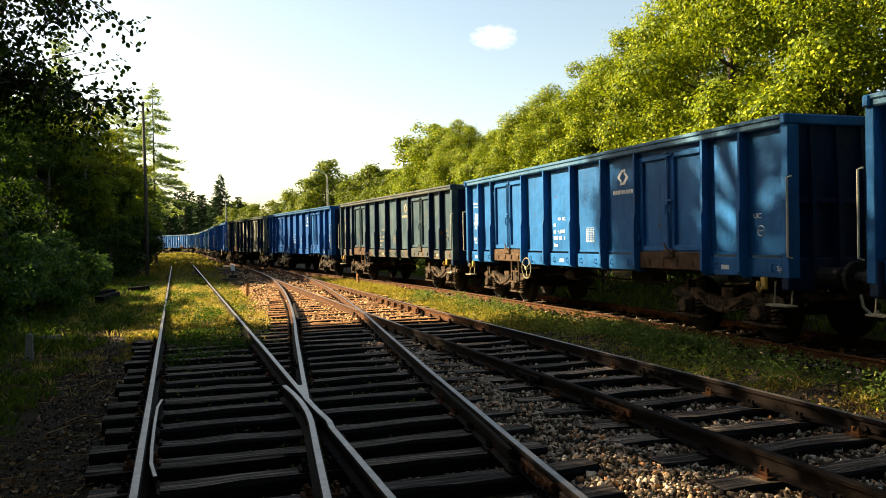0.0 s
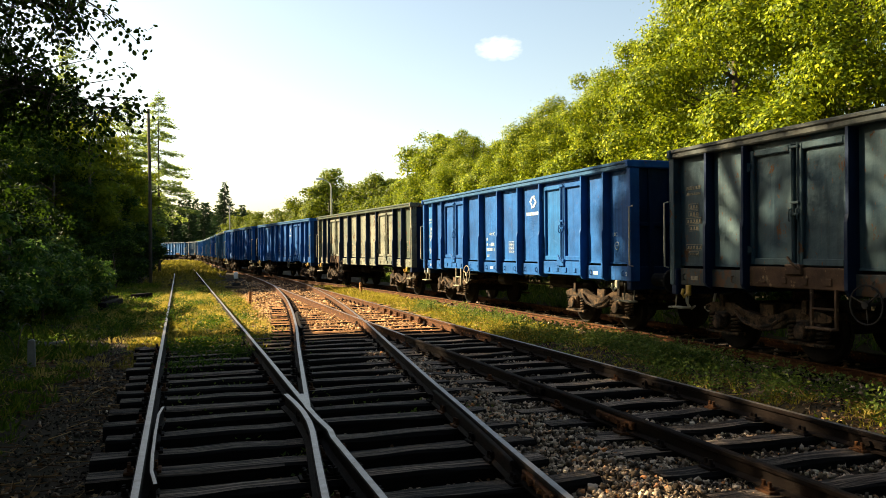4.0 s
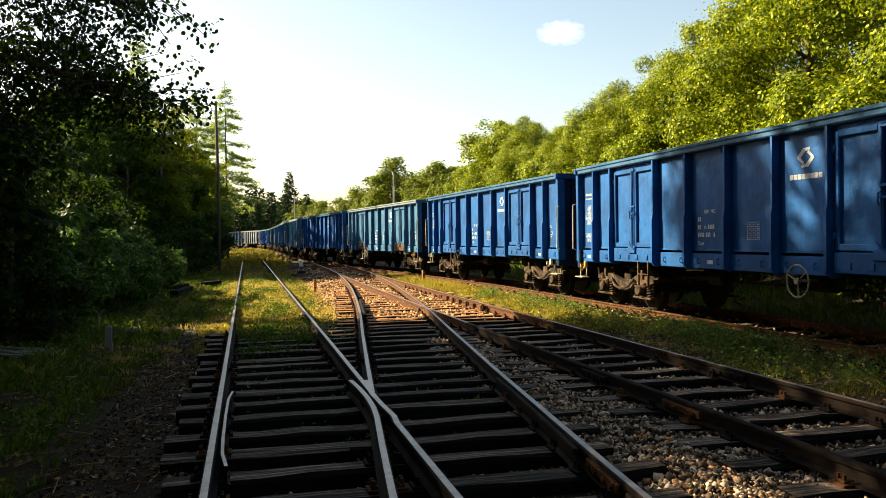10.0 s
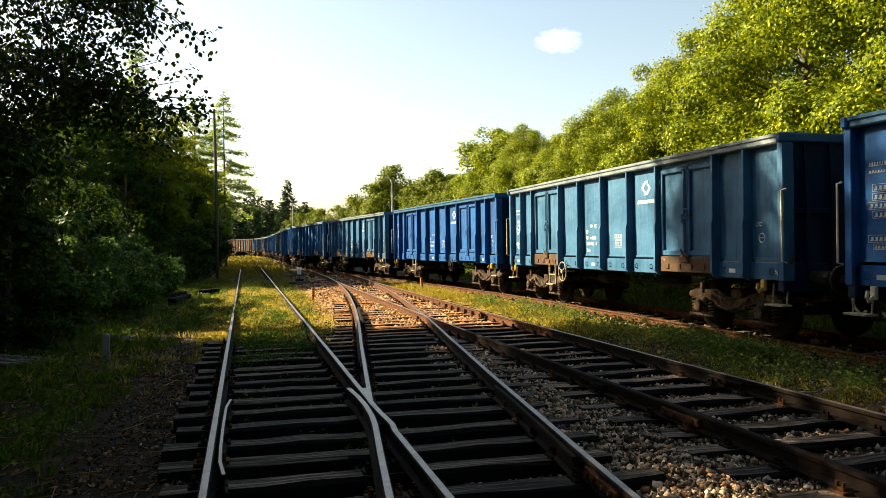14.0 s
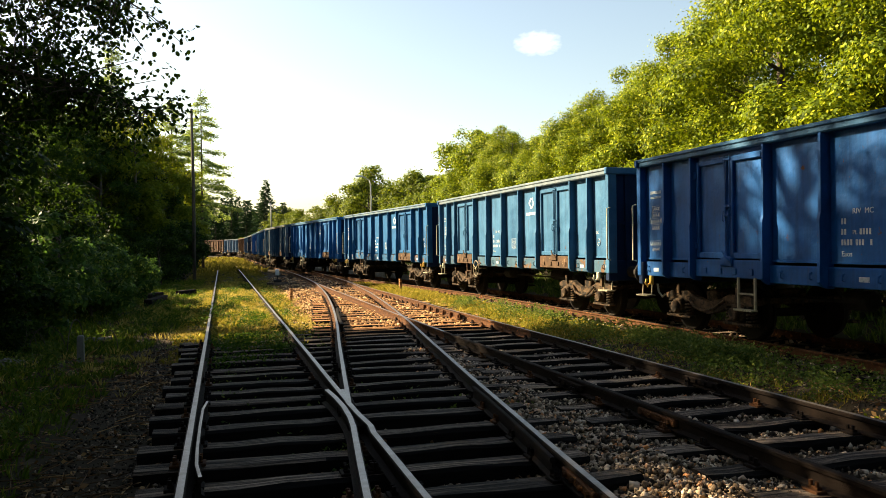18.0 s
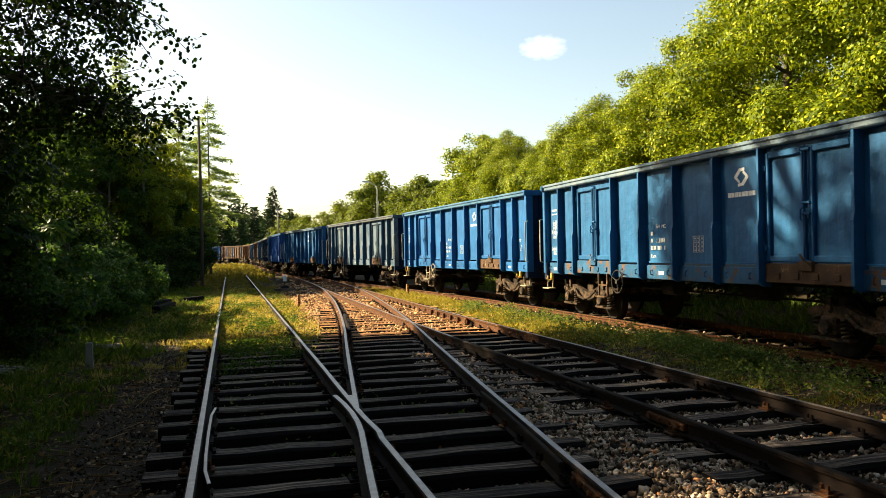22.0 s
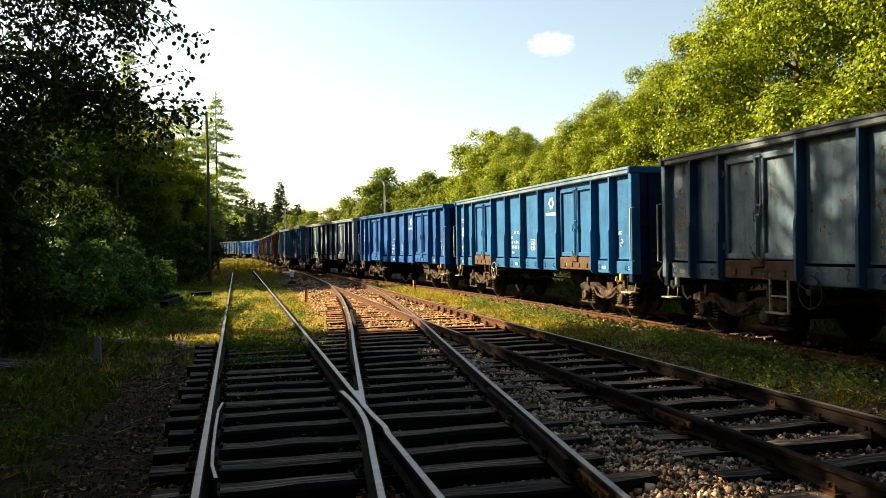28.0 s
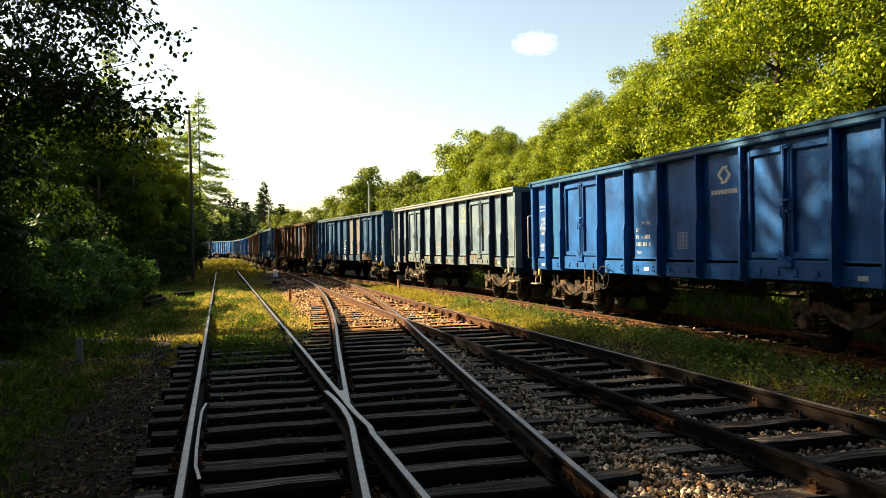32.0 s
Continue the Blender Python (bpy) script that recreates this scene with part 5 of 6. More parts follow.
# Several of these are unseen, added to shade the near ground
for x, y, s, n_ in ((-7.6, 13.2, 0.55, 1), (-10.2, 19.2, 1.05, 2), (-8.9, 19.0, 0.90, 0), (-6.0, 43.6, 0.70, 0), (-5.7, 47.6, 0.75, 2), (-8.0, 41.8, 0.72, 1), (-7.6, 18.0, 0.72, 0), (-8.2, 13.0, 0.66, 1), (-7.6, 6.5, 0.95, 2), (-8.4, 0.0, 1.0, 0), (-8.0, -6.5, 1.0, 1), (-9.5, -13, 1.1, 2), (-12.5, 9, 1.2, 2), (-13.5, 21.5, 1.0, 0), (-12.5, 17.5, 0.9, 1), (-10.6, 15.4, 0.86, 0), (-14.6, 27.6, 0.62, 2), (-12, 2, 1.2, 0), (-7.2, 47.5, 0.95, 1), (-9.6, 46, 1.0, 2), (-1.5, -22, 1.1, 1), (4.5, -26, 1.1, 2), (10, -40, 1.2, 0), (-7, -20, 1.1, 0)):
    plant(DENSE[n_], "dark leafy tree by the clearing, shaded side, in a belt partly added unseen for shade", size(x, y, s, 77 * n_ + 31 * y), "trees beside the overgrown track")
for x, y, s, n_ in ((-6.2, 49, 0.88, 1), (-4.9, 54, 0.76, 2), (-10.5, 55, 1.1, 0), (-5.4, 62, 0.72, 0), (-4.2, 70, 0.66, 1), (-9.5, 58, 1.1, 2), (-8.6, 52, 1.0, 0), (-7.6, 66, 0.88, 1), (-4.6, 80, 1.0, 2), (-10, 72, 1.1, 1), (-6, 94, 1.1, 0), (-7, 105, 1.1, 1), (-6.5, 117, 1.1, 2), (-8, 130, 1.1, 0), (-12, 142, 1.1, 1), (-5.5, 86, 1.0, 1), (-15, 62, 1.15, 1)):
    plant(FARDENSE[n_], "backlit dark leafy tree closing the view along the overgrown track", size(x, y, s, 53 * n_ + 17 * y), "trees beside the overgrown track")
for x, y, s, n_ in ((-6.9, 45, 0.85, 1), (-10.5, 37, 0.62, 0), (-12.0, 46, 0.95, 1)):
    plant(MID[n_], "young tree with sunlit yellow-green top", size(x, y, s, 40 * y), "young trees beside the track")
for x, y, s, n_ in ((-4.6, 15.8, 0.95, 0), (-5.3, 23.6, 0.85, 0), (-5.5, 26.5, 0.95, 1), (-5.9, 29.8, 0.9, 2), (-6.6, 31.5, 0.9, 0), (-5.6, 35.5, 0.6, 1), (-4.9, 38.5, 0.75, 0), (-7.5, 34, 0.9, 2), (-8.2, 27.5, 1.0, 1), (-3.6, 33, 0.42, 2), (-3.9, 36.5, 0.55, 1), (-3.6, 40.5, 0.7, 0), (-3.2, 44.5, 1.0, 1), (-2.9, 49.5, 1.1, 2), (-2.7, 56, 1.1, 0), (-3.4, 64, 1.1, 1), (-6.0, 16.4, 1.2, 2), (-6.6, 22.5, 0.95, 1), (-7.3, 27, 0.8, 0), (-5.6, 12.6, 0.9, 1), (-6.4, 9.5, 1.0, 2), (-4.2, 74, 1.2, 0), (-4.0, 69, 1.5, 1), (-4.6, 78, 1.6, 2), (-3.0, 60.5, 1.1, 2), (-2.7, 38.6, 0.75, 0), (-3.0, 42.4, 0.95, 1), (-2.7, 48.2, 1.1, 2), (-2.3, 52, 1.0, 0), (-3.9, 14.6, 0.55, 0), (-4.6, 13.2, 0.7, 1)):
    plant(BUSH[n_], "dense green shrub, leaves darkened for shade, at the edge of the grass verge", size(x, y, s, 61 * n_ + 23 * y), "shrubs beside the overgrown track", "shrub", "shrub")
LEAFY = [tree_meshes(3.2, 1.7, 0.0, 28, 4800, 0.20, M["leaf_bush_lit"], 0.06, shape=0.4) for _ in range(2)]
for x, y, s, n_ in ((-3.6, 16.2, 0.52, 1), (-3.1, 21.1, 0.50, 1), (-3.0, 23.0, 0.54, 0), (-2.85, 25.2, 0.52, 0), (-2.8, 27.6, 0.50, 1), (-3.1, 30.2, 0.46, 0), (-3.1, 33.0, 0.46, 0), (-4.3, 19.8, 0.8, 1), (-4.2, 22.4, 0.85, 0), (-4.0, 25.4, 0.8, 1), (-4.0, 28.6, 0.62, 0)):
    plant(LEAFY[n_], "leafy shrub, leaves brightened for sun glints, at the edge of the grass verge", size(x, y, s, 61 * n_ + 23 * y), "shrubs beside the overgrown track", "shrub", "shrub")

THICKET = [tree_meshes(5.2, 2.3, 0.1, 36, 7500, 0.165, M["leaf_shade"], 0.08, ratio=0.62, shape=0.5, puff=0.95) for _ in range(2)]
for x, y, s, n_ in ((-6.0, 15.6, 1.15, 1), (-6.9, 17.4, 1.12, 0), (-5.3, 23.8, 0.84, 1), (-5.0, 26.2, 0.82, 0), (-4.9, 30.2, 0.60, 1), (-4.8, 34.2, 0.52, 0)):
    plant(THICKET[n_], "tall leafy shrub, leaves darkened for shade, at the edge of the wood", size(x, y, s, 47 * y), "shrubs beside the overgrown track", "shrub", "shrub")
YOUNG = [tree_meshes(9.0, 2.5, 0.9, 64, 15000, 0.16, M["leaf_mid"], 0.14, puff=0.7) for _ in range(2)]
for x, y, s, n_ in ((-4.4, 45.5, 1.06, 0), (-3.7, 52, 1.0, 1), (-3.2, 57.5, 0.94, 0), (-2.9, 63, 0.80, 1)):
    plant(YOUNG[n_], "young leafy tree with backlit yellow-green crown", size(x, y, s, 40 * y), "young trees beside the track")
rng = np.random.default_rng(31)
# a tree at the side whose branches hang into the view
C, R, b = [], [], Build()
hang = thing("overhanging_tree", "tree whose leafy branches, darkened to a silhouette, hang over the verge", "tree", at=pose(-6.24, 9.6, -0.2))
part("trunk", Build().tube([(0, 0, -0.3), (0.1, 0, 2.0), (-0.1, 0.2, 4.6), (0.2, 0.1, 7.2), (0.3, 0.2, 9.4)], [0.26, 0.2, 0.16, 0.10, 0.03], 9).mesh("trunk", M["bark"], True), hang)
for pts, rad in (
    ([(0.1, 0, 3.2), (1.8, 0.3, 4.5), (3.6, 0.3, 5.2), (5.20, 0.7, 4.80)], 0.055),
    ([(0.0, 0.1, 3.0), (1.8, 0.9, 4.4), (3.6, 1.0, 5.0), (4.95, 1.1, 4.78)], 0.045),
    ([(0.0, 0.1, 2.4), (1.6, 0.8, 3.5), (3.5, 1.0, 4.05), (5.35, 1.1, 3.55)], 0.055),
    ([(0.0, 0.1, 4.4), (1.4, -0.6, 5.4), (3.2, -0.9, 6.0), (5.2, -0.6, 5.9)], 0.05),
    ([(0.0, 0.1, 2.8), (1.4, 2.0, 4.1), (2.8, 2.8, 4.7), (4.3, 3.2, 4.6)], 0.05),
    ([(0.0, 0.1, 5.4), (1.6, 1.0, 6.6), (3.4, 1.2, 7.0), (5.0, 1.4, 6.9)], 0.05),
    ([(0.0, 0.1, 2.0), (1.4, 0.2, 2.9), (2.6, 0.4, 3.3), (3.7, 0.5, 3.1)], 0.04),
    ([(0.0, 0.1, 2.2), (1.6, 0.9, 3.4), (3.2, 1.3, 3.9), (4.8, 1.6, 3.75)], 0.045),
):
    b.tube(pts, [rad, rad * 0.7, rad * 0.4, 0.008], 6)
    pts = np.array(pts)
    for k in range(82):
        u = 0.95 + 2.05 * rng.random() ** 0.66
        i = min(int(u), 2)
        p = pts[i] + (pts[i + 1] - pts[i]) * (u - i)
        q = p + rng.normal(size=3) * [0.32, 0.40, 0.26] * (1.25 - 0.3 * (u / 3)) - [0, 0, 0.10]
        C.append(q)
        R.append(rng.uniform(0.10, 0.30))
        b.tube([p, (p + q) / 2 + [0, 0, 0.05], q], [0.012, 0.008, 0.004], 4)
part("branchwork", b.mesh("branchwork", M["bark"], True), hang)
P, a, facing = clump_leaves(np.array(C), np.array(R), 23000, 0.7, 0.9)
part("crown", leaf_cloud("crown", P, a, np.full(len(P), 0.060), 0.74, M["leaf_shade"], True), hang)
P, a, facing = clump_leaves(np.array([(0.2, 0.3, z) for z in np.arange(5, 10.6, 0.5)] + [(math.cos(q) * 1.3, math.sin(q) * 1.3, 6.6 + math.sin(q * 3)) for q in np.arange(0, 6.2, 0.4)]), np.full(12 + 16, 0.7), 1500, 0.5)
part("upper_crown", leaf_cloud("upper_crown", P, a, np.full(len(P), 0.12), 0.75, M["leaf_dark"]), hang)


def conifer(height, radius, tiers, count, seed, leaf=0.30, material="needle", trunk=0.16, gap=0.0, low=0.08):
    """A spruce: whorls of drooping boughs, shorter towards the tip."""
    b = Build().tube([(0, 0, -0.4), (0, 0, height * 0.5), (0, 0, height)], [trunk, trunk * 0.6, 0.015], 7)
    stem = b.mesh("trunk", M["bark"], True)
    q = random.Random(seed)
    P, A, b = [], [], Build()
    for i in range(tiers):
        k = i / (tiers - 1)
        for j in range(8):
            z = height * (low + (0.98 - low) * k + q.uniform(-0.012, 0.012))
            if q.random() < gap:
                continue
            ang = q.uniform(0, 6.283)
            L = radius * (1 - k) ** 0.85 * q.uniform(0.65, 1.15) + 0.12
            tip = np.array([math.cos(ang) * L, math.sin(ang) * L, z - L * q.uniform(0.05, 0.32)])
            b.tube([(0, 0, z), tuple(tip)], [0.02, 0.005], 4)
            if len(b.v) > 8:
                b.f.append((len(b.v) - 8, len(b.v) - 7, len(b.v) - 16))
            for _ in range(max(3, int(count * L / (tiers * 8 * radius * 0.5)))):
                u = q.random() ** 0.7
                p = np.array([0, 0, z]) + (tip - [0, 0, z]) * u
                P.append(p + np.array([q.gauss(0, 0.05 + 0.02 * radius), q.gauss(0, 0.05 + 0.02 * radius), q.gauss(0, 0.05 + 0.012 * radius)]))
                A.append([math.cos(ang) + q.gauss(0, 0.6), math.sin(ang) + q.gauss(0, 0.6), q.uniform(-0.7, 0.2)])
    limbs = b.mesh("branchwork", M["bark"])
    return stem, limbs, leaf_cloud("crown", np.array(P), np.array(A), np.full(len(P), leaf), 0.32, M[material])


SPRUCE = conifer(18.0, 4.6, 44, 9500, 2, 0.60, trunk=0.22)
plant(SPRUCE, "dark pointed spruce beyond the bend", size(10.2, 190, 1.0), name="spruce", category="tree")
FARSPRUCE = conifer(18.0, 4.6, 30, 2600, 5, 1.1, trunk=0.22)
for x, y, s in ((6.0, 205, 0.72), (2.5, 212, 0.68), (-1.5, 208, 0.70), (-5.5, 214, 0.74), (8.6, 216, 0.62), (-10, 210, 0.7), (13.5, 205, 0.60), (-3.6, 224, 0.86), (0.6, 222, 0.80), (4.4, 226, 0.84), (-8, 226, 0.82), (-13, 224, 0.85), (7.6, 230, 0.80), (11.5, 226, 0.74), (-18, 218, 0.8), (2.2, 232, 0.92), (16.5, 222, 0.72), (-5.8, 234, 0.95)):
    plant(FARSPRUCE, "distant dark conifer in the far wood", size(x, y, s * 1.08, 50 * x), "distant conifers", "spruce")
LARCH = conifer(14.4, 3.1, 20, 26000, 9, 0.20, "leaf_pale", 0.12, 0.38, 0.34)
for x, y, h, label in ((-1.45, 66, 14.6, "sparse light-green larch beside a wooden pole"), (-3.5, 62.5, 13.2, "sparse light-green larch behind the young trees"), (-7.3, 60, 16.6, "tall pale-topped larch behind the dark trees")):
    plant(LARCH, label, size(x, y, h / 14.4, 40 * y), "larches", "larch")
plant(MID[0], "yellow-green shrub in front of the far wood", size(4.2, 172, 0.62, 30, 0.8), name="shrub", category="shrub")
plant(MID[1], "yellow-green shrub in front of the far wood", size(1.2, 168, 0.55, 80, 0.7), name="shrub", category="shrub")

# ---------------------------------------------------------------- grass and weeds


def blades(name, XY, h, width, material, label, dz=0.0, spread=0.5, per=9):
    """Grass in tufts: blades that lean outwards from a shared root."""
    n = len(XY)
    root = XY[(np.arange(n) // per) * per]
    lean_ = rng.normal(size=(n, 2))
    XY = root + lean_ * 0.035
    h = h * (0.6 + 0.8 * rng.random(n // per + 1)[np.arange(n) // per])
    z = hills(XY[:, 0], XY[:, 1]) - 0.01 + dz
    base = np.c_[XY, z]
    ang = rng.uniform(0, 2 * math.pi, n)
    side = np.c_[np.cos(ang), np.sin(ang), np.zeros(n)] * (width * rng.uniform(0.6, 1.4, n))[:, None]
    tilt = lean_ * spread * 0.8 + rng.normal(size=(n, 2)) * spread * 0.4
    up = np.c_[tilt * h[:, None] * 0.6, h]
    V = np.stack([base - side, base + side, base + up * 0.6 + side * 0.7, base + up + np.c_[tilt * h[:, None] * 0.5, -0.12 * h], base + up * 0.6 - side * 0.7], 1)
    F = np.arange(n * 5).reshape(n, 5)
    tagged(new(name, quick_mesh(name, V.reshape(-1, 3), F, material)), label, "grass", kind="stuff")


def patches(XY, scale, cut_):
    """Keeps the points that fall on tufts."""
    k = np.sin(XY[:, 0] * 2.1 * scale + np.sin(XY[:, 1] * 1.3 * scale) * 2) * np.cos(XY[:, 1] * 1.7 * scale + np.sin(XY[:, 0] * 0.9 * scale) * 2)
    return XY[k + rng.uniform(-0.5, 0.5, len(XY)) > cut_]


strip = patches(scatter(70000, 5.9, 8.0, 2.5, 40, 1.5), 1.0, -0.45)
near_strip = strip[strip[:, 1] < 15 + 2 * np.sin(strip[:, 0] * 3)]
near_strip = patches(near_strip, 1.9, 0.30)
strip = strip[strip[:, 1] > 13.5]
blades("verge_grass", strip, rng.uniform(0.06, 0.17, len(strip)), 0.008, M["grass_a"], "sunlit green and yellow grass between two tracks", 0.0)
blades("shaded_grass", near_strip, rng.uniform(0.025, 0.085, len(near_strip)), 0.007, M["grass_a"], "short green grass between two tracks", 0.0)
lawn = np.vstack([patches(scatter(64000, -0.9, 2.2, 12.8, 40, 1.25), 1.5, -0.25), patches(scatter(30000, -2.0, 3.6, 34, 70, 1.0), 0.8, -0.9)])
lawn = lawn[(lawn[:, 1] > 15.5) | (rng.random(len(lawn)) < 0.35)]
lawn = lawn[(lawn[:, 0] < line_x(LINE_2, 16) - 1.4 + (np.minimum(lawn[:, 1], 30) - 16) * 0.085)]
blades("track_grass", lawn, rng.uniform(0.04, 0.13, len(lawn)), 0.009, M["grass_a"], "sunlit grass grown over the track", 0.0)
left = np.vstack([patches(scatter(52000, -5.5, -0.95, 3.0, 14.5, 1.1), 1.5, 0.12), patches(scatter(46000, -5.5, -0.95, 14.5, 46, 1.3), 0.7, -0.5), patches(scatter(9000, -6.5, -1.75, -7, 3.0), 0.7, -0.2)])
left = left[(left[:, 0] < -1.45 - 0.2 * np.sin(left[:, 1] * 2.3)) | (left[:, 1] > 17.8)]
left = left[~((left[:, 0] > -1.72 - 0.15 * np.sin(left[:, 1] * 1.7)) & (left[:, 1] < 10.6 + 0.5 * np.sin(left[:, 0] * 4)) & (rng.random(len(left)) < 0.94))]
blades("bank_grass", left, np.where(left[:, 1] < 14.5, 0.75, 1.0) * rng.uniform(0.05, 0.20, len(left)), 0.009, M["grass_b"], "rough green grass on the verge", 0.0)
# The second scatter is pale grass that stands in for sun streaks
dry = np.vstack([patches(scatter(52000, -2.4, 2.4, 16.6, 40, 1.2), 1.0, 0.2), patches(scatter(3600, -2.8, -1.1, 10.6, 14.8), 1.9, 0.35)])
blades("dry_grass", dry, rng.uniform(0.05, 0.16, len(dry)), 0.008, M["grass_dry"], "dry straw-coloured grass on the verge, nearer tufts standing in for sun streaks", 0.0)
dry2 = patches(scatter(26000, 5.9, 8.2, 4, 36, 1.2), 1.6, 0.1)
dry2 = dry2[(dry2[:, 1] > 15) | (rng.random(len(dry2)) < 0.25)]
blades("dry_verge_grass", dry2, rng.uniform(0.025, 0.10, len(dry2)), 0.008, M["grass_dry"], "dry grass between two tracks", 0.0)


def weeds(name, spots, n, leaf, height, label, material="weed"):
    XY = np.array(spots)[rng.integers(0, len(spots), n)] + rng.normal(size=(n, 2)) * 0.14
    up = rng.random(n) ** 1.3 * height
    P = np.c_[XY, hills(XY[:, 0], XY[:, 1]) + up]
    a = unit(n) * [1, 1, 0.5] + [0, 0, 0.25]
    tagged(new(name, leaf_cloud(name, P, a, np.full(n, leaf), 0.5, M[material])), label, "weeds", kind="stuff")


weeds("verge_weeds", np.vstack([scatter(90, 6.2, 8.1, 4, 22, 1.1), np.array([(6.85, 9.8), (6.95, 10.1), (7.1, 9.6), (7.0, 10.4), (7.3, 11.4), (7.4, 13.0)] * 5)]), 20000, 0.055, 0.30, "leafy weeds between two tracks")
weeds("bank_weeds", scatter(170, -5.2, -1.7, 4, 40, 1.3), 9500, 0.055, 0.20, "leafy weeds on the shaded verge")
weeds("lawn_weeds", scatter(150, -2.2, 2.0, 15, 40, 1.1), 3600, 0.06, 0.16, "green leafy weeds in the sunlit grass", "weed")
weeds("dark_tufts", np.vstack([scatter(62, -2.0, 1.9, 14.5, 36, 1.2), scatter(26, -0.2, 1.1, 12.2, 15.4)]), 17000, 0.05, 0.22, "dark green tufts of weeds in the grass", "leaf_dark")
weeds("track_weeds", np.vstack([scatter(16, -0.1, 1.1, 5, 16), scatter(14, 1.6, 3.2, 8, 15), np.array([(1.5, 9.6), (1.55, 10.0), (2.3, 27.5), (1.9, 30), (0.75, 12.6), (0.9, 14.5)])]), 1500, 0.05, 0.12, "small weeds growing between sleepers")

# dead leaves and twigs on the trodden verge and between the sleepers
XY = np.vstack([patches(scatter(9000, -3.0, -0.4, 3.0, 15, 1.2), 2.3, 0.42), scatter(1600, -0.3, 3.4, 3, 15, 1.2), scatter(2000, 5.8, 8.2, 4, 20, 1.2)])
n = len(XY)
zz = np.where(XY[:, 0] > -1.2, np.maximum(hills(XY[:, 0], XY[:, 1]), bed_height(XY[:, 0], XY[:, 1])), hills(XY[:, 0], XY[:, 1])) + 0.012
M["litter"] = leaf_material("litter", (0.030, 0.017, 0.009), (0.20, 0.105, 0.045), 0.15, (0.48, 0.30, 0.13))
tagged(new("leaf_litter", leaf_cloud("leaf_litter", np.c_[XY, zz], unit(n) * [1, 1, 0.25], np.full(n, 0.06), 0.6, M["litter"])), "dead brown leaves scattered on the ground", "leaf litter", kind="stuff")
path_grass = patches(scatter(14000, -4.5, -0.9, 3.0, 15, 1.2), 1.7, 0.05)
path_grass = path_grass[path_grass[:, 0] < -1.5]
blades("path_grass", path_grass, rng.uniform(0.02, 0.08, len(path_grass)), 0.006, M["grass_b"], "short tufts of grass on the trodden verge", 0.0)

# twigs and bark on the trodden verge
n = 1100
XY = np.vstack([scatter(800, -2.6, -0.45, 3.0, 14, 1.2), scatter(300, 5.8, 8.0, 4, 14, 1.2)])
ang, ln = rng.uniform(0, 6.28, n), rng.uniform(0.06, 0.38, n)
a = np.c_[XY, np.maximum(hills(XY[:, 0], XY[:, 1]), np.where(XY[:, 0] > -1.3, bed_height(XY[:, 0], XY[:, 1]), -9)) + 0.015]
d = np.c_[np.cos(ang) * ln, np.sin(ang) * ln, rng.uniform(-0.01, 0.03, n)]
q = np.c_[-np.sin(ang), np.cos(ang), np.zeros(n)] * 0.006
up = np.array([0, 0, 0.009])
V = np.stack([a - q, a + q, a + up, a + d - q * 0.6, a + d + q * 0.6, a + d + up * 0.7], 1)
F = np.array([(0, 1, 4, 3), (1, 2, 5, 4), (2, 0, 3, 5)])[None] + (np.arange(n) * 6)[:, None, None]
tagged(new("twigs", quick_mesh("twigs", V.reshape(-1, 3), F.reshape(-1, 4), M["litter"])), "dry twigs scattered on the trodden verge", "twigs", kind="stuff")

far_lawn = patches(scatter(16000, -4.0, 3.4, 62, 150, 1.2), 0.5, -0.9)
blades("far_grass", far_lawn, rng.uniform(0.15, 0.4, len(far_lawn)), 0.03, M["grass_a"], "tall grass in the distance beside the line", 0.0)

verge_weeds_2 = scatter(90, 5.95, 8.1, 4, 24, 1.1)
weeds("low_weeds", patches(scatter(260, 6.0, 8.2, 4, 20, 1.1), 1.9, 0.1), 11000, 0.036, 0.12, "low broad-leaved weeds between two tracks")
weeds("yellow_weeds", verge_weeds_2, 1500, 0.05, 0.14, "low yellow-green weeds between two tracks", "leaf_sun")
behind = patches(scatter(20000, 11.3, 14.6, 2, 52, 1.1), 0.6, -0.9)
blades("far_bank_grass", behind, rng.uniform(0.12, 0.36, len(behind)), 0.014, M["weed"], "tall grass on the far side of the train", 0.0)

# ---------------------------------------------------------------- posts, poles and small things
M["old_wood"] = surface("old_wood", (0.13, 0.115, 0.10), (0.22, 0.20, 0.175), 4, 0.9, 0, 40, 0.8, (0.07, 0.06, 0.05), 0.62, (1.5, 1.5, 0.3))
M["concrete"] = surface("concrete", (0.20, 0.20, 0.19), (0.13, 0.13, 0.125), 4, 0.9, 0, 50, 0.6, (0.13, 0.13, 0.11), 0.64)
M["zinc"] = surface("zinc", (0.42, 0.43, 0.43), (0.32, 0.33, 0.33), 4, 0.5, 0.6, 60, 0.2)
M["plaster"] = surface("plaster", (0.62, 0.58, 0.50), (0.5, 0.47, 0.41), 0.8, 0.9, 0, 20, 0.4)
M["roof_tile"] = surface("roof_tile", (0.16, 0.13, 0.12), (0.23, 0.20, 0.185), 0.8, 0.85, 0, 12, 0.6)
M["glass"] = surface("dark_pane", (0.03, 0.035, 0.04), (0.05, 0.055, 0.06), 1, 0.08, 0, 10, 0.0)


def stand(x, y, dz=0.0, turn=0.0):
    return pose(x, y, float(hills(x, y)) + dz, 0, 0, turn)


# concrete marker on the verge
m = thing("marker_post", "short weathered concrete marker post in the grass", "post", at=stand(-2.16, 13.54, -0.05))
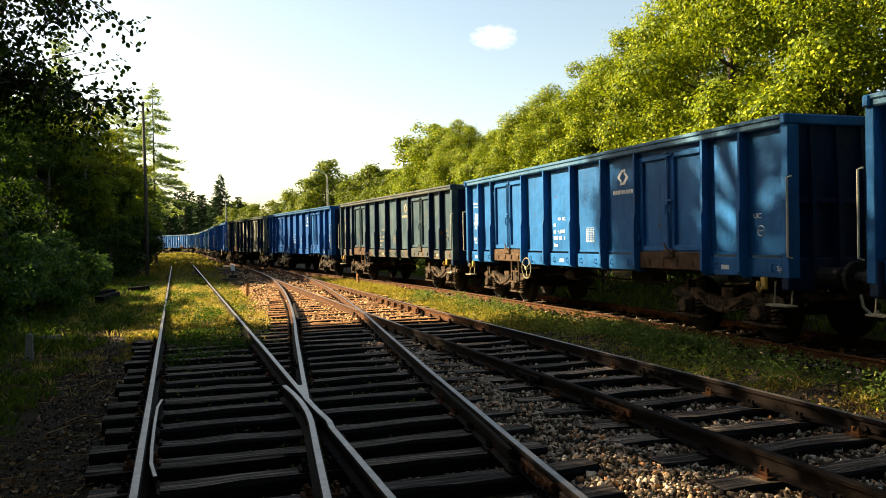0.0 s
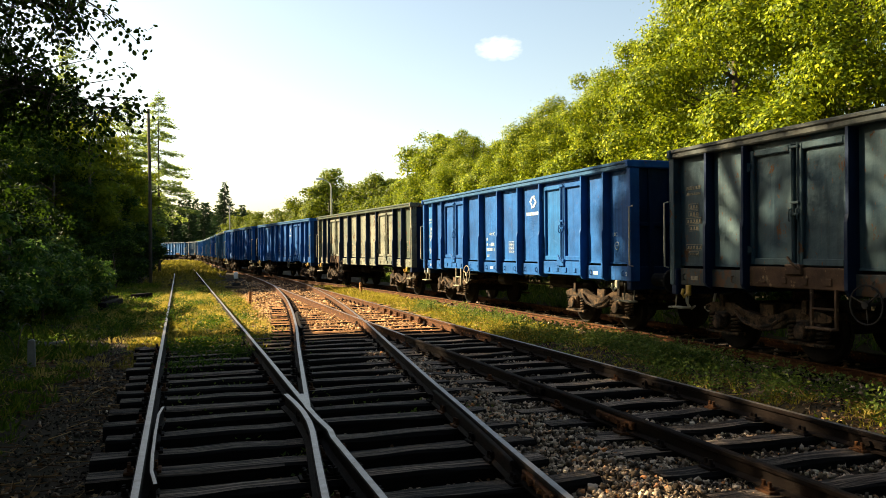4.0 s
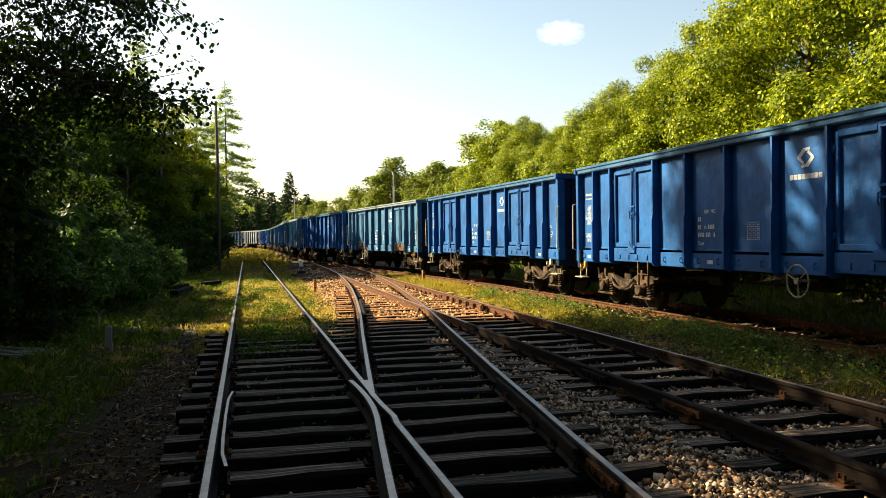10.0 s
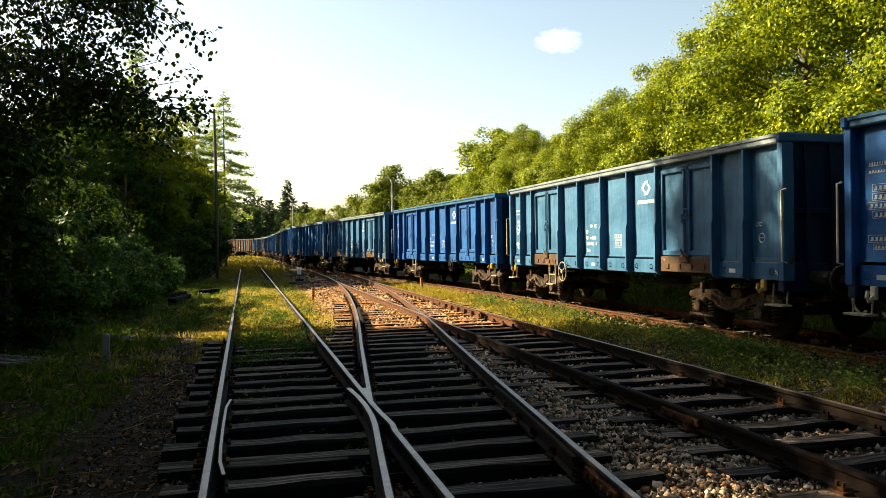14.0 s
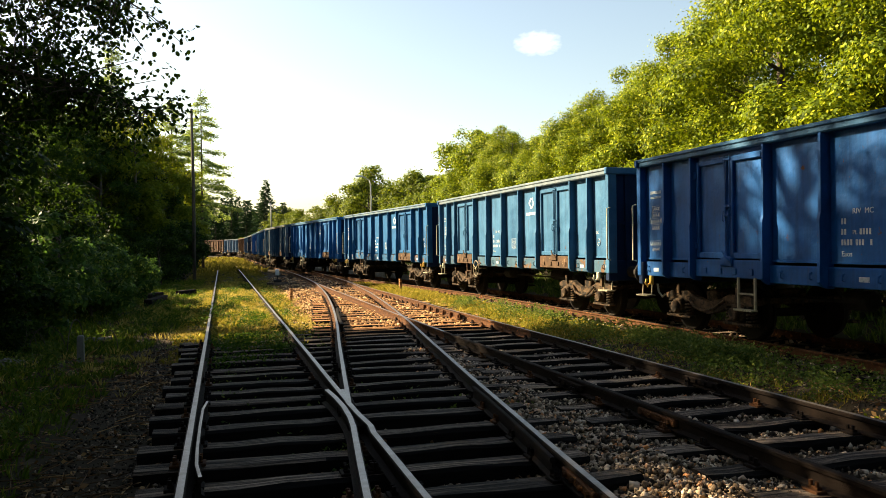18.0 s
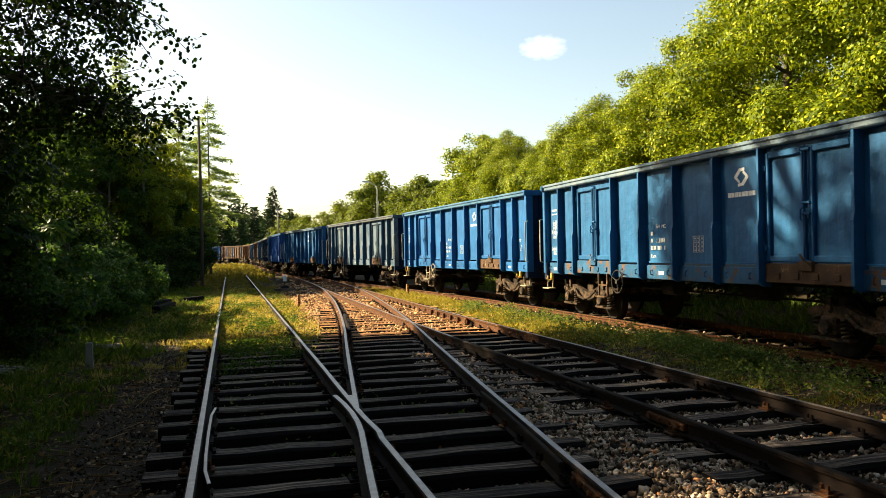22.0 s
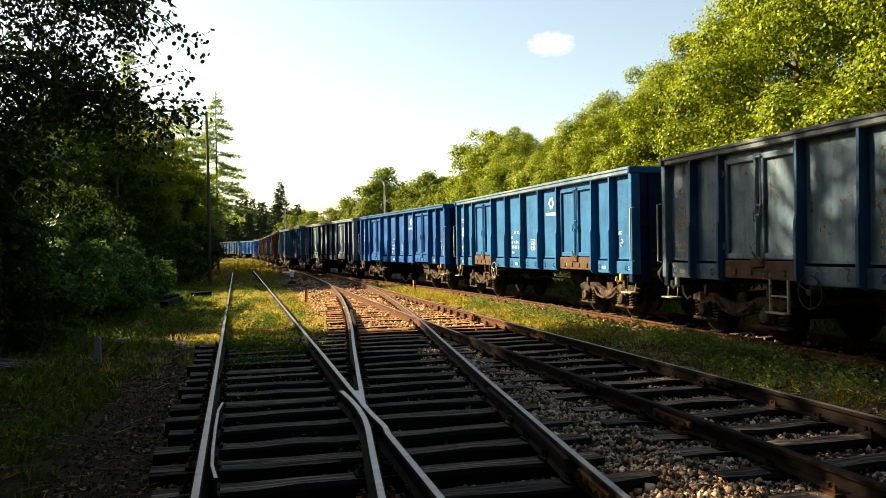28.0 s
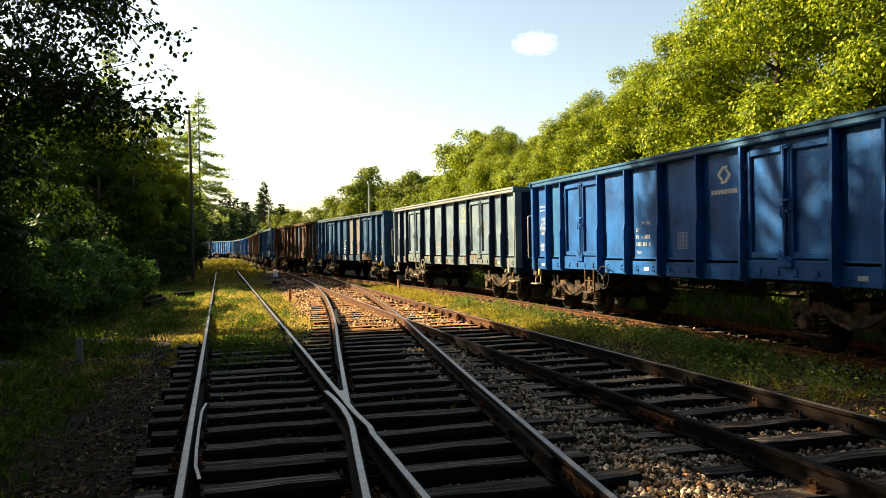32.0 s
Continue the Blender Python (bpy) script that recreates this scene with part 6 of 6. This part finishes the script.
s = Build().loft([[(-w, -w * 0.8, z), (w, -w * 0.8, z), (w, w * 0.8, z), (-w, w * 0.8, z)] for z, w in ((-0.2, 0.055), (0.38, 0.050), (0.46, 0.046), (0.475, 0.03))])
part("shaft", s.mesh("shaft", M["concrete"]), m)
# wooden stakes
for x, y, h, lean in ((2.25, 27.5, 0.46, 2), (7.0, 31.5, 0.44, -2)):
    m = thing("stake", "thin weathered wooden stake standing in the grass", "stake", "stakes", at=stand(x, y) @ pose(0, 0, 0, lean, lean, 20))
    part("shaft", Build().loft([[(-w, -w, z), (w, -w, z), (w, w, z), (-w, w, z)] for z, w in ((-0.2, 0.045), (h - 0.03, 0.042), (h, 0.02))]).mesh("shaft", M["sleeper_brown"]), m)
# planks and old sleepers lying at the verge
PLANK = Build().box(-0.75, 0.75, -0.07, 0.07, 0, 0.035, 0.006).mesh("board", M["old_wood"])
for x, y, turn, n_, k_ in ((-2.35, 16.2, 35, 3, 0.42), (-3.6, 13.2, -35, 4, 0.8)):
    m = thing("plank_pile", "few grey weathered planks lying in the grass", "planks", "plank piles", at=stand(x, y, 0.02, turn) @ Matrix.Diagonal((k_, k_, 1, 1)))
    for k in range(n_):
        part("board", PLANK, m, "", pose(0.1 * k, -0.17 + 0.17 * k, 0.02 + 0.02 * (k % 2), 0, 3 * (k % 2), 7 * k - 8))
OLD = Build().box(-1.25, 1.25, -0.12, 0.12, 0, 0.22, 0.02).mesh("beam", M["tar_shade"])
for x, y, turn, l_ in ((-2.0, 26.4, 83, 1.0), (-1.3, 31.2, 60, 0.42), (-2.35, 29.2, 70, 0.55)):
    m = thing("old_sleeper", "discarded weathered wooden sleeper lying on the verge", "sleeper", "discarded sleepers", at=stand(x, y, 0.0, turn))
    part("beam", OLD, m, "", Matrix.Diagonal((l_, 1, 1.15, 1)))
# bramble canes
m = thing("bramble", "thin arched bramble canes at the foot of the shrubs", "bramble", at=stand(-2.9, 14.8))
for k in range(7):
    a, q = k * 0.9, 0.22 + 0.07 * (k % 3)
    pts = [(-0.9 + 0.3 * k + q * (1 - math.cos(u)) * math.cos(a), q * (1 - math.cos(u)) * math.sin(a), q * 1.6 * math.sin(u)) for u in np.linspace(0, 3.0, 9)]
    part("cane", Build().tube(pts, [0.008] * 9, 5).mesh("cane", M["bark"]), m)
# timber rack in the shade of the trees
m = thing("timber_rack", "dark timber rack under the trees", "rack", at=stand(-4.35, 15.0, 0, 12))
for x in (-1.5, -0.55, 0.4):
    part("upright", Build().box(x - 0.05, x + 0.05, -0.05, 0.05, -0.1, 2.05, 0.008).mesh("upright", M["old_wood"]), m)
for z in (1.22, 1.72):
    part("rail_board", Build().box(-1.7, 0.55, -0.09, -0.052, z, z + 0.13, 0.008).mesh("rail_board", M["old_wood"]), m)
for x in (-1.05, -0.08):
    part("slat", Build().box(x - 0.05, x + 0.05, -0.125, -0.092, 1.24, 1.84, 0.006).mesh("slat", M["old_wood"]), m)
# switch stand
m = thing("switch_stand", "low switch stand with a white indicator and counterweight", "switch stand", at=stand(2.55, 38.6, 0.05))
part("base_timber", Build().box(-0.5, 0.5, -0.13, 0.13, 0.0, 0.16, 0.015).mesh("base_timber", M["sleeper"]), m)
part("housing", Build().box(-0.18, 0.18, -0.12, 0.12, 0.16, 0.30, 0.03).tube([(0, 0, 0.28), (0, 0, 0.50)], 0.03, 8).mesh("housing", M["steel_dark"]), m)
part("indicator", Build().box(-0.09, 0.09, -0.09, 0.09, 0.50, 0.80, 0.02).mesh("indicator", M["white_paint"]), m, "white indicator lantern")
part("counterweight", Build().tube([(0.1, 0, 0.22), (0.55, 0, 0.42)], 0.02, 6).disc((0.62, 0, 0.45), (0, 1, 0), 0.15, 0.14, 14, rim=0.02).mesh("counterweight", M["rusty_plate"]), m)
part("throw_rod", Build().tube([(0.2, 0.0, 0.08), (1.6, 0.4, 0.06)], 0.02, 6).mesh("throw_rod", M["steel_dark"]), m)
# rail joints
FISH = Build().box(-0.022, 0.022, -0.33, 0.33, -0.115, -0.045, 0.008)
for y in (-0.24, -0.09, 0.09, 0.24):
    FISH.disc((-0.03, y, -0.08), (1, 0, 0), 0.022, 0.035, 6)
FISH = FISH.mesh("fishplate", M["rail_rust"])
for tr, line_, off, y in ((track_2, R2, 0.0, 5.0), (track_2, R2, 0.0, 4.2), (track_3, LINE_3, -G, 8.6), (track_3, LINE_3, -G, 6.7), (track_3, LINE_3, G, 8.2), (track_1, LINE_1, -G, 10.75), (track_2, L2, 0.0, 10.9), (track_3, LINE_3, G, 4.9)):
    x = line_x(line_, y) + off
    for side in (-0.03, 0.03):
        part("fishplate", FISH, tr, "", pose(x + side, y, 0, 0, 0, math.degrees(-math.atan2(line_x(line_, y + 0.5) - line_x(line_, y - 0.5), 1)) + (0 if side < 0 else 180)), M["rail_orange"] if y in (5.0, 6.7) else None)
# distance blocks in the crossings
for x, y in ((1.222, 7.35), (1.23, 8.3), (line_x(R2, 18.5), 18.3)):
    part("crossing_block", Build().box(-0.10, 0.10, -0.22, 0.22, -0.14, -0.055, 0.012).mesh("crossing_block", M["rail_rust"]), track_2, "", pose(x, y, 0, 0, 0, -4))

# utility pole with a cable
m = thing("utility_pole", "tall thin wooden utility pole among the trees", "pole", at=pose(-1.51, 47, -0.2))
part("shaft", Build().tube([(0, 0, -0.5), (0.02, 0, 5), (-0.04, 0, 9.72)], [0.105, 0.09, 0.07], 10).mesh("shaft", M["bark"], True), m)
part("insulator", Build().tube([(-0.04, 0, 9.15), (-0.28, 0, 9.19), (-0.28, 0, 9.32)], 0.03, 6).mesh("insulator", M["concrete"]), m)
part("cable", Build().tube([(-0.28 - 8.2 * u, -11.7 * u, 9.32 - 1.33 * u - 1.1 * u * (1 - u)) for u in np.linspace(0, 1, 14)], 0.011, 5).mesh("cable", M["steel_dark"]), m)
# street lamp behind the train
m = thing("street_lamp", "tall grey street lamp with a bent arm behind the train", "street lamp", at=pose(12.74, 69, 0.0))
# Cream pole: warm sunlight put into the colour of a grey post
part("pole", Build().tube([(0, 0, -0.6), (0, 0, 4), (0, 0, 7.1), (-0.12, 0, 7.45)], [0.10, 0.085, 0.06, 0.05], 10).mesh("pole", M["cream_paint"], True), m)
part("arm", Build().tube([(-0.10, 0, 7.42), (-0.45, 0, 7.66), (-0.75, 0, 7.78)], 0.035, 8).mesh("arm", M["zinc"], True), m)
part("lamp_head", Build().loft([[(x, -w, 7.74 + h0), (x, w, 7.74 + h0), (x, w * 0.7, 7.86), (x, -w * 0.7, 7.86)] for x, w, h0 in ((-0.70, 0.05, 0.02), (-0.85, 0.12, 0.0), (-1.25, 0.11, 0.0), (-1.35, 0.04, 0.03))]).mesh("lamp_head", M["zinc"]), m)
# thin pale lamp post further on
m = thing("lamp_post", "thin pale lamp post in front of the spruce", "lamp post", at=pose(7.1, 120, 0.0))
part("pole", Build().tube([(0.1, 0, -0.5), (0, 0, 8.0)], [0.11, 0.07], 8).mesh("pole", M["concrete"], True), m)
part("lamp_head", Build().box(-0.32, 0.12, -0.12, 0.12, 7.98, 8.2, 0.04).mesh("lamp_head", M["zinc"]), m)
# house among the far trees
m = thing("house", "small pale house with a grey roof among the far trees", "house", at=pose(13.5, 134, -1.6, 0, 0, 62))
part("wall", Build().box(-2.6, 2.6, -3, 3, -0.5, 5.0).loft([[(-2.6, y, 5.0), (2.6, y, 5.0), (0, y, 7.0)] for y in (-3, 3)]).mesh("wall", M["plaster"]), m)
for sx in (-1, 1):
    part("roof", Build().loft([[(sx * 3.0, y, 4.75), (0, y, 7.12), (0, y, 7.27), (sx * 3.0, y, 4.92)] for y in (-3.4, 3.4)]).mesh("roof", M["roof_tile"]), m)
part("chimney", Build().box(0.5, 1.0, 0.5, 1.0, 6.2, 7.9, 0.03).mesh("chimney", M["roof_tile"]), m)
for x, z in ((-1.3, 3.2), (1.1, 3.2), (0, 5.4)):
    w_ = part("window", Build().box(x - 0.55, x + 0.55, -3.06, -3.01, z, z + 1.3).mesh("window", M["white_paint"]), m)
    part("pane", Build().box(x - 0.47, x + 0.47, -3.075, -3.062, z + 0.08, z + 1.22).mesh("pane", M["glass"]), w_)

# a small fair-weather cloud
cm, cn, cl, cb = nodes_of("cloud")
tc = cn.new("ShaderNodeTexCoord")
mp = cn.new("ShaderNodeMapping")
cl.new(tc.outputs["Object"], mp.inputs["Vector"])
mp.inputs["Scale"].default_value = (1 / 29, 1 / 29, 1 / 16)
gr = cn.new("ShaderNodeTexGradient")
gr.gradient_type = "SPHERICAL"
wob = cn.new("ShaderNodeTexNoise")
wob.inputs["Scale"].default_value, wob.inputs["Detail"].default_value = 2.2, 6
cl.new(mp.outputs[0], wob.inputs["Vector"])
warp = cn.new("ShaderNodeMix")
warp.data_type = "VECTOR"
warp.inputs[0].default_value = 0.30
cl.new(mp.outputs[0], warp.inputs[4])
sub = cn.new("ShaderNodeVectorMath")
sub.operation = "MULTIPLY_ADD"
cl.new(wob.outputs["Color"], sub.inputs[0])
sub.inputs[1].default_value, sub.inputs[2].default_value = (2.6, 2.6, 2.6), (-1.3, -1.3, -1.3)
cl.new(sub.outputs[0], warp.inputs[5])
cl.new(warp.outputs[1], gr.inputs["Vector"])
emit, clear, mixer = cn.new("ShaderNodeEmission"), cn.new("ShaderNodeBsdfTransparent"), cn.new("ShaderNodeMixShader")
emit.inputs["Color"].default_value, emit.inputs["Strength"].default_value = (1, 0.98, 0.95, 1), 0.5
cl.new(ramp(cn, cl, gr.outputs["Fac"], [(0.02, (0, 0, 0)), (0.80, (0.46,) * 3)]), mixer.inputs[0])
cl.new(clear.outputs[0], mixer.inputs[1])
cl.new(emit.outputs[0], mixer.inputs[2])
cl.new(mixer.outputs[0], cn["Material Output"].inputs["Surface"])
cloud = new("cloud", quick_mesh("cloud", [(-40, 0, -22), (40, 0, -22), (40, 0, 22), (-40, 0, 22)], [(0, 1, 2, 3)], cm))
cloud.matrix_world = pose(500, 1200, 330, 0, 0, -22.6)
tagged(cloud, "small soft white cloud in the pale sky", "cloud", kind="structure")

motions()
